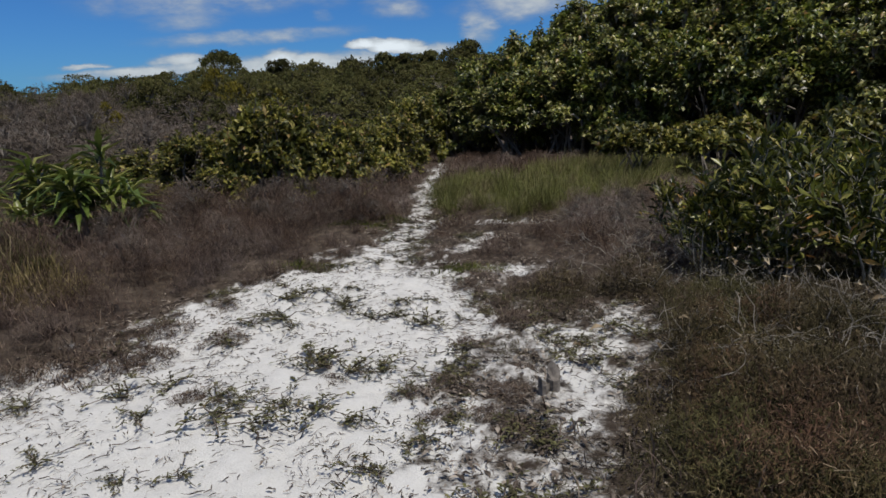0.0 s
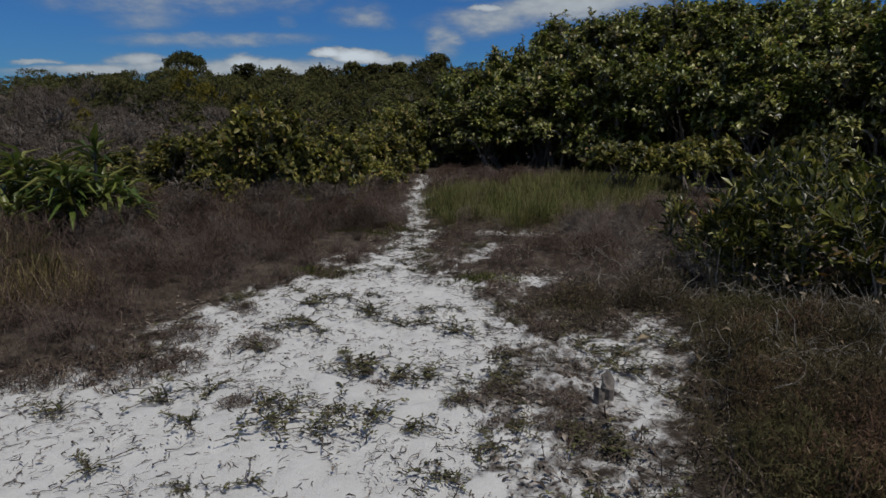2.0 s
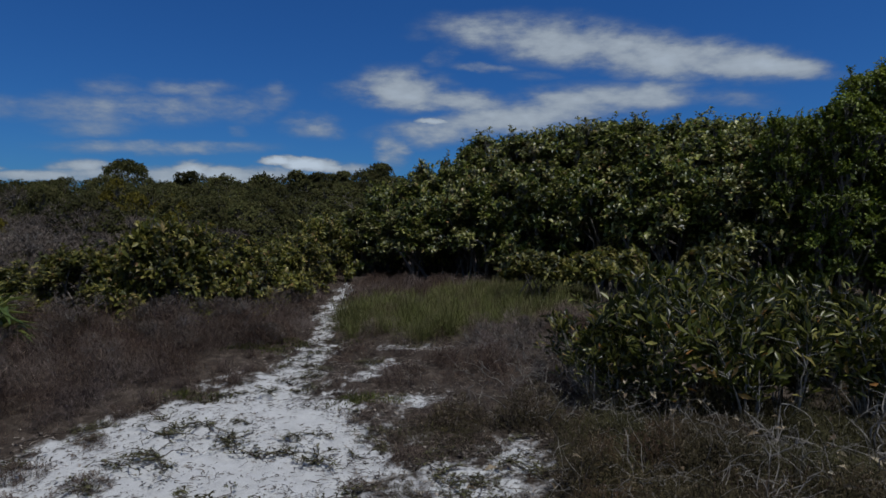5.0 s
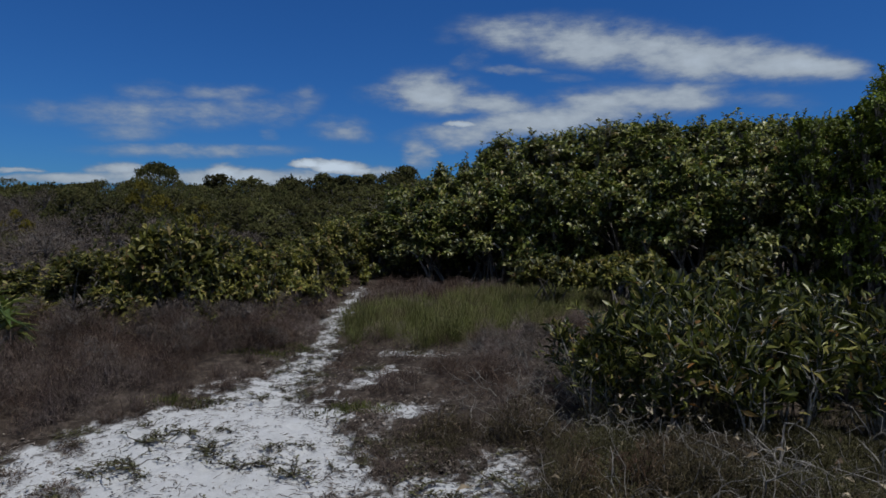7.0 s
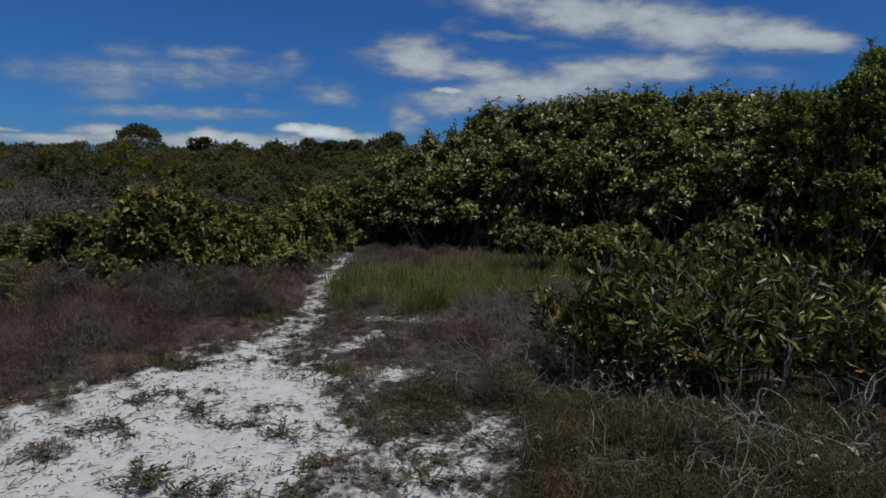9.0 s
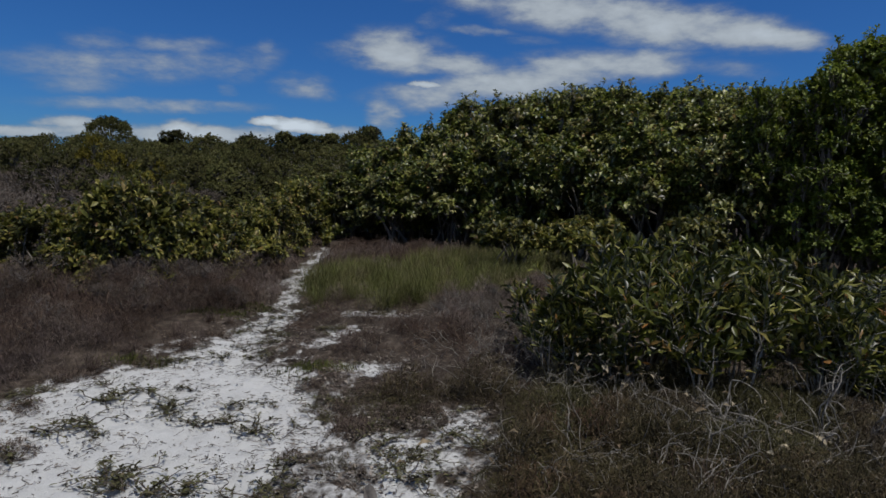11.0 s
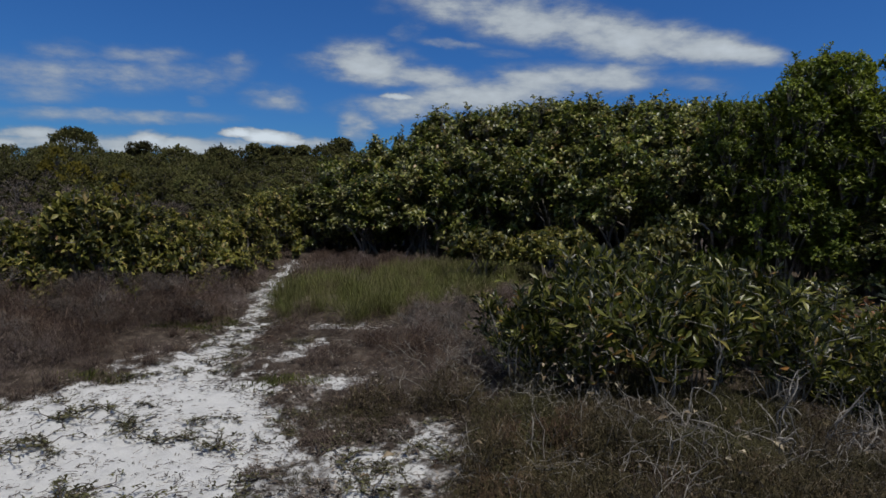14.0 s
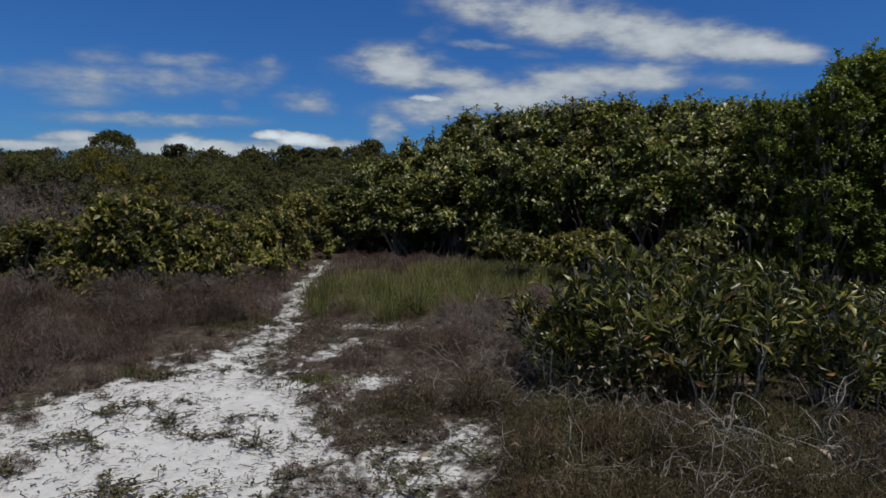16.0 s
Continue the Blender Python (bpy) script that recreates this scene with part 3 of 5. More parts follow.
    rr = stem_r * size * rng.uniform(0.7, 1.2, (k, 1)) * np.linspace(1.15, 0.45, 5)[None]
    for q in range(k):
        sv, sf = tubes(paths[q:q + 1], rr[q:q + 1], 6)
        part("stem", mesh_of("stem", sv, sf, stem_mat or M_BARK, True), top)
    pick = rng.permutation(n)[:min(n, lobes * 9)]
    w = which[keep][pick]
    ends = np.stack([c[w] - [0, 0, 0.08 * h], (c[w] + p[pick]) / 2 + rng.normal(0, 0.02, (len(pick), 3)), p[pick]], 1)
    tv, tf = tubes(ends, np.tile(np.array([0.008, 0.006, 0.003]) * max(size, 0.6), (len(pick), 1)), 4)
    if sprigs:
        tv, tf = merge([(tv, tf), tubes(shoots, np.tile([0.007, 0.005, 0.003], (len(shoots), 1)), 4)])
    part("twig_tangle", mesh_of("twig_tangle", tv, tf, stem_mat or M_BARK, True), top, kind="stuff")
    if spot is not None:
        top.matrix_basis = spot
    return tagged(top, label, category, group)


def lay(x, y, turn=0.0, s=1.0, sz=None, sink=0.0):
    z = float(height(np.array([x]), np.array([y]))[0]) - sink
    return pose(x, y, z, 0, 0, turn) @ Matrix.Diagonal((s, s, sz or s, 1))


def top_of(thing):
    """How high a plant stands, unscaled."""
    return max(max(v.co.z for v in o.data.vertices) for o in thing.children if o.data)


def plant(kinds, rows):
    """Rows of kind, x, y, turn, spread, top height in metres. The first of each kind stands at its first place; the others are copies."""
    tops = [top_of(k) for k in kinds]
    first = {}
    for k, x, y, turn, s, top in rows:
        spot = lay(x, y, turn, s, top / tops[k])
        if k in first:
            copy_thing(kinds[k], spot)
        else:
            first[k] = spot
    for k, spot in first.items():
        kinds[k].matrix_basis = spot


# the dense thicket beside and behind the grass
THICKET = "shrubs of the thicket"
thicket_label = "dense broad-leaved shrub with yellowish green leathery leaves"
airy = dict(group=THICKET, upright=1.3, spread=(35, 100), shell=(0.3, 1.1), squash=0.65, bend=0.16)
broad = [
    shrub("thicket_shrub", 21, 1.5, 1.4, 2.5, 84, 32, 5, 0.13, 0.072, M_BROAD, thicket_label, lobe=0.16, low=0.16, sprigs=8, **airy),
    shrub("thicket_shrub", 22, 1.3, 1.5, 2.5, 80, 34, 5, 0.125, 0.072, M_BROAD, thicket_label, lobe=0.16, low=0.42, sprigs=8, **airy),
    shrub("thicket_shrub", 23, 1.6, 1.3, 2.5, 84, 32, 5, 0.13, 0.072, M_BROAD, thicket_label, lobe=0.15, low=0.2, sprigs=8, **airy),
    shrub("thicket_shrub", 24, 1.5, 1.4, 3.9, 92, 32, 5, 0.13, 0.072, M_BROAD, thicket_label, lobe=0.13, low=0.4, sprigs=12, **airy),
    shrub("thicket_shrub", 25, 1.4, 1.5, 3.9, 92, 32, 5, 0.13, 0.072, M_BROAD, thicket_label, lobe=0.14, low=0.4, sprigs=12, **airy),
]
plant(broad, [
    # the front of it, along the grass and towards the right
    (1, 1.5, 14.8, 0, 0.85, 1.9), (1, 2.7, 14.5, 40, 0.95, 2.4), (2, 4.0, 13.9, 100, 0.95, 2.8), (1, 5.2, 12.8, 200, 0.95, 2.9),
    (1, 6.2, 11.6, 300, 0.95, 2.9), (1, 7.0, 10.4, 15, 0.85, 2.7), (0, 0.3, 15.9, 60, 0.8, 1.75), (2, -0.6, 17.2, 120, 0.8, 1.6),
    # between front and crest
    (1, 3.3, 15.2, 45, 0.9, 3.0), (3, 4.8, 14.6, 280, 0.95, 3.4), (4, 6.2, 13.6, 200, 0.95, 3.5), (3, 7.5, 12.4, 95, 0.95, 3.45), (4, 8.5, 11.2, 300, 0.95, 3.3),
    # the crest
    (2, 1.1, 16.4, 250, 0.85, 2.5), (0, 2.2, 16.3, 130, 0.9, 3.0), (0, 2.8, 16.0, 20, 0.85, 3.2), (3, 3.5, 16.2, 70, 0.95, 3.5), (4, 4.6, 15.9, 10, 1.0, 3.85), (3, 5.4, 15.5, 210, 0.9, 3.95), (3, 6.1, 15.4, 310, 1.0, 4.05),
    (4, 6.8, 14.9, 120, 0.9, 4.05), (4, 7.4, 14.8, 180, 1.0, 4.05), (3, 8.4, 14.0, 220, 1.0, 3.95), (4, 9.6, 13.2, 20, 1.0, 3.85), (3, 10.8, 12.4, 90, 1.0, 3.8),
    (0, 8.9, 7.9, 33, 0.7, 1.6), (2, 10.2, 7.6, 210, 0.85, 2.2),
    # what shows above and behind it
    (4, 4.2, 18.6, 80, 1.2, 4.1), (3, 7.2, 18.0, 160, 1.3, 4.5), (4, 10.2, 16.4, 50, 1.3, 4.5), (3, 12.8, 14.4, 140, 1.3, 4.5), (4, 13.6, 11.8, 200, 1.2, 4.2), (2, 4.4, 18.0, 30, 1.0, 2.2), (0, 6.4, 17.0, 130, 1.0, 2.2), (2, 8.4, 16.0, 230, 1.0, 2.2), (0, 10.4, 14.8, 330, 1.0, 2.2),
    (0, 1.2, 17.9, 15, 1.0, 1.6), (2, 2.8, 17.5, 100, 1.0, 1.7), (0, -0.3, 18.6, 200, 1.0, 1.6)])

# the taller, greener tree to the right of the thicket
tree_label = "taller evergreen tree with small bright green leaves"
bright = [shrub("evergreen_tree", 31, 1.0, 1.0, 4.0, 72, 52, 7, 0.085, 0.046, M_BRIGHT, tree_label, "tree", "evergreen trees", upright=1.0, spread=(30, 100), lobe=0.17, core=0.7, shell=(0.4, 1.08), low=0.12, squash=0.6, sprigs=14)]
plant(bright, [(0, 8.45, 9.2, 0, 0.95, 4.0), (0, 9.8, 9.3, 120, 1.1, 4.1), (0, 7.85, 9.1, 230, 0.8, 3.45), (0, 7.3, 9.9, 80, 0.7, 3.3), (0, 9.0, 8.6, 300, 1.05, 3.3), (0, 11.4, 8.6, 50, 1.4, 3.9)])

# low spreading bushes in front of the thicket
LOW = "low spreading shrubs at the thicket's foot"
low_label = "low spreading shrub with bright yellow-green leaves at the thicket's foot"
low_kinds = [shrub("low_shrub", 41, 1.1, 0.6, 0.8, 30, 20, 6, 0.13, 0.056, M_SIDE, low_label, group=LOW, upright=0.9, spread=(40, 95), low=0.62, lobe=0.2, squash=0.45, shell=(0.3, 1.1))]
plant(low_kinds, [(0, 3.05, 10.2, 0, 0.9, 0.9), (0, 4.2, 9.9, 160, 0.95, 1.0), (0, 5.6, 9.3, 60, 1.0, 1.1)])

# the near shrubs: upright narrow leaves on grey stems
NEAR = "narrow-leaved shrubs"
near_label = "hip-high shrub with glossy narrow green leaves on bare grey stems"


def stem_shrub(seed, r, h, stems, label, rusty=0):
    """Many slender stems from the ground, bare below, with upright narrow leaves round their upper halves and side shoots."""
    rng = np.random.default_rng(seed)
    top = new("narrow_leaved_shrub")
    bunch = rng.normal(0, r * 0.42, (5, 2))[rng.integers(0, 5, stems)]
    spread = np.clip(bunch + rng.normal(0, r * 0.1, (stems, 2)), -r, r)
    foot = np.concatenate([spread * 0.6, np.full((stems, 1), -0.03)], 1)
    q = np.clip(np.hypot(spread[:, 0], spread[:, 1]) / r, 0, 1)
    tall = h * (1 - 0.3 * q ** 2) * np.where(rng.uniform(0, 1, stems) < 0.15, rng.uniform(0.35, 0.6, stems), rng.uniform(0.7, 1.08, stems))
    head = foot * [1.7, 1.7, 0] + rng.normal(0, 0.08, (stems, 3)) * [1, 1, 0] + np.array([0, 0, 1.0]) * tall[:, None]
    t = np.linspace(0, 1, 7)[None, :, None]
    runs = foot[:, None] * (1 - t) + head[:, None] * t + rng.normal(0, 0.05, (stems, 1, 3)) * np.sin(np.pi * t) + rng.normal(0, 0.009, (stems, 7, 3))
    # side shoots leave the stems from mid height
    m = stems * 5
    w, u = np.repeat(np.arange(stems), 5), rng.uniform(0.5, 0.97, m)
    i = np.minimum((u * 6).astype(int), 5)
    a = runs[w, i] + (runs[w, i + 1] - runs[w, i]) * (u * 6 - i)[:, None]
    shoot = unit(rng.normal(size=(m, 3)) * [1, 1, 0.4] + foot[w] * 1.5 + [0, 0, 0.8]) * (rng.uniform(0.1, 0.26, m) * (0.6 + h * 0.4))[:, None]
    side = np.stack([a, a + shoot * 0.5 + rng.normal(0, 0.01, (m, 3)), a + shoot], 1)
    for k in range(stems):
        v, f = tubes(runs[k:k + 1], rng.uniform(0.0055, 0.011) * np.linspace(1.1, 0.4, 7)[None], 5)
        part("stem", mesh_of("stem", v, f, M_STEM, True), top)
    v, f = tubes(side, np.tile([0.004, 0.003, 0.002], (m, 1)), 4)
    part("twig_tangle", mesh_of("twig_tangle", v, f, M_STEM, True), top, kind="stuff")
    # leaves: whorled at the ends, upright, scattered along the shoots
    ends = np.concatenate([np.repeat(head, 11, 0), np.repeat(side[:, 2], 8, 0)])
    axis = np.concatenate([np.repeat(unit(head - runs[:, 4]), 11, 0), np.repeat(unit(shoot + [0, 0, 0.08]), 8, 0)])
    n = len(ends)
    back = rng.uniform(0, 1, n) ** 1.3 * 0.17
    ref = unit(np.cross(axis, unit(rng.normal(size=axis.shape))))
    ang = rng.uniform(radians(12), radians(68), n)
    way = unit(axis + [0, 0, 0.5]) * np.cos(ang)[:, None] + ref * np.sin(ang)[:, None]
    L = rng.uniform(0.075, 0.155, n)
    v, f = leaves(ends - axis * back[:, None], way, unit(axis + rng.normal(0, 0.6, axis.shape)), L, L * rng.uniform(0.2, 0.3, n), bend=0.1, fold=0.24)
    part("foliage", mesh_of("foliage", v, f, M_NARROW), top, kind="stuff")
    if rusty:
        pick = rng.permutation(n)[:rusty]
        pick = np.concatenate([pick, rng.permutation(n)[:rusty]])
        L = rng.uniform(0.07, 0.115, len(pick))
        v, f = leaves(ends[pick], unit(way[pick] + rng.normal(0, 0.6, (len(pick), 3))), axis[pick], L, L * 0.4, fold=0.35, bend=0.25)
        part("dead_leaf", mesh_of("dead_leaf", v, f, M_RUST), top, "withered orange-brown leaves", kind="stuff")
    return tagged(top, label, "shrub", NEAR)


near = [stem_shrub(51, 0.5, 1.0, 24, near_label), stem_shrub(52, 0.56, 1.0, 26, near_label), stem_shrub(53, 0.5, 0.95, 24, near_label),
        stem_shrub(54, 0.45, 0.8, 24, "narrow-leaved green shrub with some withered orange leaves", 90)]
plant(near, [(0, 1.85, 4.7, 0, 0.75, 0.78), (1, 2.2, 4.2, 60, 0.8, 0.86), (2, 2.65, 3.9, 150, 0.85, 0.86), (1, 3.2, 3.75, 220, 0.85, 0.8), (2, 3.8, 3.8, 300, 0.85, 0.7), (3, 4.3, 4.0, 0, 0.9, 0.64), (3, 4.9, 4.3, 100, 0.95, 0.66),
             (0, 2.25, 4.8, 110, 0.9, 0.98), (2, 2.65, 5.3, 260, 1.0, 1.04), (0, 3.05, 4.6, 330, 1.0, 1.02), (2, 3.75, 4.65, 100, 1.0, 0.96), (1, 4.6, 4.9, 30, 1.0, 0.7), (0, 5.5, 4.7, 190, 1.0, 0.62),
             (1, 3.2, 5.7, 10, 1.05, 1.0), (2, 4.1, 5.8, 70, 1.0, 0.85), (0, 5.2, 5.9, 80, 1.1, 0.65), (1, 6.3, 5.2, 140, 1.1, 0.6),
             (2, 1.75, 4.35, 35, 0.5, 0.6), (0, 2.45, 4.4, 200, 0.7, 0.84), (2, 2.95, 4.15, 40, 0.7, 0.84), (2, 3.45, 3.4, 15, 0.55, 0.5), (1, 3.95, 3.35, 80, 0.6, 0.55), (3, 4.5, 3.6, 160, 0.75, 0.6)])

# shrubs along the other side of the path
LEFT = "shrubs beside the path"
left_label = "waist-high shrub with olive and yellowish leaves beside the sandy path"
loose = dict(group=LEFT, upright=0.9, spread=(25, 95), shell=(0.25, 1.1), squash=0.7, stems=16, sprigs=8)
side_kinds = [
    shrub("path_side_shrub", 61, 0.85, 0.8, 1.3, 46, 28, 5, 0.115, 0.048, M_SIDE, left_label, lobe=0.19, low=0.12, **loose),
    shrub("path_side_shrub", 62, 0.8, 0.85, 1.25, 44, 28, 5, 0.11, 0.048, M_SIDE, left_label, lobe=0.19, low=0.1, **loose),
]
plant(side_kinds, [(0, -2.25, 8.1, 0, 0.85, 1.5), (1, -1.45, 9.1, 50, 0.85, 1.1), (0, -3.2, 8.2, 140, 0.8, 1.1), (1, -4.1, 8.2, 200, 0.8, 0.82), (1, -2.7, 9.0, 75, 0.8, 1.35),
                   (0, -0.98, 11.9, 270, 0.85, 1.25), (1, -1.9, 10.2, 310, 0.9, 1.3), (0, -1.15, 10.4, 100, 0.7, 1.1), (0, -0.75, 14.0, 30, 0.95, 1.6), (1, -5.1, 8.7, 100, 0.8, 0.7),
                   (1, -3.4, 11.2, 20, 0.9, 1.05)])


# the strap-leaved plants
def strap_plant(seed, spot, crowns, label):
    rng = np.random.default_rng(seed)
    top = new("strap_leaved_plant")
    for cx, cy, cz in crowns:
        n = 20
        ph = rng.uniform(0, 2 * np.pi, n)
        el = rng.uniform(-0.1, 1.3, n)
        way = np.stack([np.cos(ph) * np.cos(el), np.sin(ph) * np.cos(el), np.sin(el)], 1)
        base = np.array([cx, cy, cz]) + rng.normal(0, 0.02, (n, 3)) - [0, 0, 0.06] * rng.uniform(0, 2, (n, 1))
        L = rng.uniform(0.22, 0.4, n)
        v, f = leaves(base, way, np.tile([0, 0, 1.0], (n, 1)), L, L * 0.19, fold=0.3, bend=0.42, belly=0.5)
        part("leaf_rosette", mesh_of("leaf_rosette", v, f, M_STRAP), top)
        t = np.linspace(0, 1, 4)[:, None]
        path = np.array([cx * 0.5, cy * 0.5, -0.03]) * (1 - t) + np.array([cx, cy, cz]) * t
        sv, sf = tubes(path[None], np.array([[0.02, 0.018, 0.015, 0.012]]), 6)
        part("stem", mesh_of("stem", sv, sf, M_BARK, True), top)
    top.matrix_basis = spot
    return tagged(top, label, "plant", "strap-leaved plants")


rng = np.random.default_rng(71)
crowns = [(rng.uniform(-0.75, 0.55), rng.uniform(-0.45, 0.45), rng.uniform(0.2, 0.66)) for _ in range(26)] + [(0.27, -0.1, 0.86), (-0.5, 0.0, 0.74)]
strap_plant(72, lay(-3.6, 6.4, 0, 0.97), crowns, "dark green bush of long glossy drooping strap leaves")
strap_plant(73, lay(-5.1, 6.4, 80, 0.9), crowns, "dark green bush of long glossy drooping strap leaves")

# ---- scrub and woods in the distance ----
MID = "leafless scrub"
grey_label = "grey-brown leafless twiggy bush in the open scrub"


dry = dict(category="shrub", group=MID, upright=0.3, spread=(10, 95), plain=True, bend=0.0, core=0.8, shell=(0.6, 1.0), stems=4)
grey = [shrub("bare_bush", 81, 1.3, 1.2, 1.7, 16, 80, 6, 0.11, 0.01, M_GREY, grey_label, lobe=0.31, **dry),
        shrub("bare_bush", 82, 1.1, 1.2, 1.6, 15, 80, 6, 0.11, 0.01, M_GREY, grey_label, lobe=0.32, **dry),
        shrub("bare_bush", 83, 1.5, 1.3, 1.8, 17, 80, 6, 0.11, 0.01, M_GREY, grey_label, lobe=0.3, **dry)]
mid_label = "small dark green bush in the open scrub"
midg = [shrub("scrub_bush", 91, 1.3, 1.2, 1.8, 16, 80, 5, 0.085, 0.046, M_FAR, mid_label, group="bushes of the open scrub", lobe=0.3, plain=True, core=0.8, shell=(0.65, 1.0), stems=4),
        shrub("scrub_bush", 92, 1.2, 1.4, 1.7, 15, 84, 5, 0.085, 0.046, M_FAR, mid_label, group="bushes of the open scrub", lobe=0.3, plain=True, core=0.8, shell=(0.65, 1.0), stems=4)]
rng = np.random.default_rng(95)
rows_grey, rows_green = [], []
for _ in range(420):
    y = rng.uniform(9.8, 34)
    x = rng.uniform(-0.95 * y - 2, -0.05 * y - 1.5)
    if x > -4.5 and y < 13 or x > -2.6 and y < 17:
        continue
    top = rng.uniform(0.72, 1.3) * (1.0 + max(0.0, y - 10) * 0.07)
    brown = smooth_noise(np.array([x / y * 30]), np.array([y]), 16, 5)[0] * 0.5 + (-x / y - 0.22) * 4.0 + rng.normal(0, 0.5)
    s = rng.uniform(0.8, 1.15) * (0.9 + y / 80)
    (rows_grey if brown > (y - 16) * 0.06 else rows_green).append((int(rng.integers(2)), x, y, rng.uniform(0, 360), s, top))
rows_grey = [((i % 3), *r[1:]) for i, r in enumerate(rows_grey)]
# small ones stand in the dry verge too
rows_grey = rows_grey[:104] + [(i % 3, x, y, 70.0 * i, w, top) for i, (x, y, w, top) in enumerate((
    (-1.15, 7.3, 0.3, 0.46), (-1.6, 7.5, 0.32, 0.5), (-2.1, 7.4, 0.32, 0.48), (-0.95, 6.8, 0.22, 0.3), (-1.75, 6.5, 0.3, 0.4), (-2.5, 6.6, 0.34, 0.46), (-2.9, 7.4, 0.34, 0.5), (-3.0, 5.9, 0.3, 0.42),
    (-2.2, 5.7, 0.28, 0.36), (-3.7, 7.6, 0.36, 0.5), (-2.6, 5.1, 0.26, 0.34), (-0.85, 9.0, 0.26, 0.4), (1.6, 5.9, 0.26, 0.34), (1.95, 6.4, 0.3, 0.38), (1.4, 6.6, 0.22, 0.26), (1.75, 5.2, 0.2, 0.3)))]
plant(grey, rows_grey)
plant(midg, rows_green[:90])
olive = [shrub("scrub_bush", 93, 1.2, 1.2, 1.8, 16, 84, 5, 0.085, 0.046, M_OLIVE, "rounded yellowish olive bush in the open scrub", group="bushes of the open scrub", lobe=0.3, plain=True, core=0.8, shell=(0.65, 1.0), stems=4)]
plant(olive, [(0, -7.6, 22.0, 0, 1.0, 2.75), (0, -6.5, 22.6, 100, 0.75, 2.3), (0, -9.0, 17.0, 40, 0.5, 1.65), (0, -4.7, 18.5, 200, 0.6, 1.9), (0, -13.5, 19.0, 10, 0.6, 1.7)])

# the wooded ridge that closes the view: its crest climbs slowly from left to right
wood_label = "dark green rounded tree on the distant wooded ridge"
RIDGE = "trees of the distant ridge"
woods = [shrub("ridge_tree", 101, 2.2, 2.2, 5.0, 15, 80, 6, 0.17, 0.11, M_FAR, wood_label, "tree", RIDGE, lobe=0.34, low=0.3, plain=True, core=0.9, shell=(0.72, 1.0), stems=3),
         shrub("ridge_tree", 102, 2.0, 2.4, 4.8, 14, 84, 6, 0.17, 0.11, M_FAR, wood_label, "tree", RIDGE, lobe=0.36, low=0.3, plain=True, core=0.9, shell=(0.72, 1.0), stems=3),
         shrub("ridge_tree", 103, 2.5, 2.2, 5.0, 16, 78, 6, 0.17, 0.11, M_FAR, wood_label, "tree", RIDGE, lobe=0.33, low=0.3, plain=True, core=0.9, shell=(0.72, 1.0), stems=3)]
woods.append(shrub("ridge_tree", 105, 1.5, 1.5, 5.0, 16, 90, 6, 0.17, 0.11, M_FAR, wood_label, "tree", RIDGE, lobe=0.25, low=0.8, plain=True, core=0.9, shell=(0.7, 1.0), stems=4))
rows_wood = []
for y, lo, hi in ((34, 0.3, 0.55), (39, 0.4, 0.65), (45, 0.55, 0.8), (52, 0.7, 0.92), (60, 0.8, 1.03), (67, 0.84, 1.03)):
    for x in np.arange(-0.9 * y, 0.22 * y, 2.9 if y > 50 else 4.0):
        rise = math.tan(radians(np.interp(math.degrees(math.atan2(x, y)), [-40, -30, -20, -9, -4, 2, 12], [3.4, 3.5, 4.0, 4.1, 4.6, 5.3, 5.6])))
        rows_wood.append((int(rng.integers(3)), x + rng.uniform(-1, 1), y + rng.uniform(-2, 2), rng.uniform(0, 360), rng.uniform(0.9, 1.3), 1.35 + y * rise * rng.uniform(lo - 0.05, hi - 0.03)))
    for x in np.arange(0.4 * y, 1.2 * y, 8.0):
        rows_wood.append((int(rng.integers(3)), x + rng.uniform(-1, 1), y + rng.uniform(-2, 2), rng.uniform(0, 360), rng.uniform(1.0, 1.3), 4.0 * rng.uniform(0.8, 1.1)))
for x, top, wide in ((-15.3, 5.7, 0.9), (-8.9, 5.3, 1.1), (-4.8, 5.9, 1.2), (2.3, 7.0, 1.3), (-3.4, 5.8, 1.2), (-27.0, 4.9, 1.3), (-1.2, 6.0, 1.2)):
    rows_wood.append((3, x, 60.0, rng.uniform(0, 360), wide, top))
plant(woods, rows_wood)


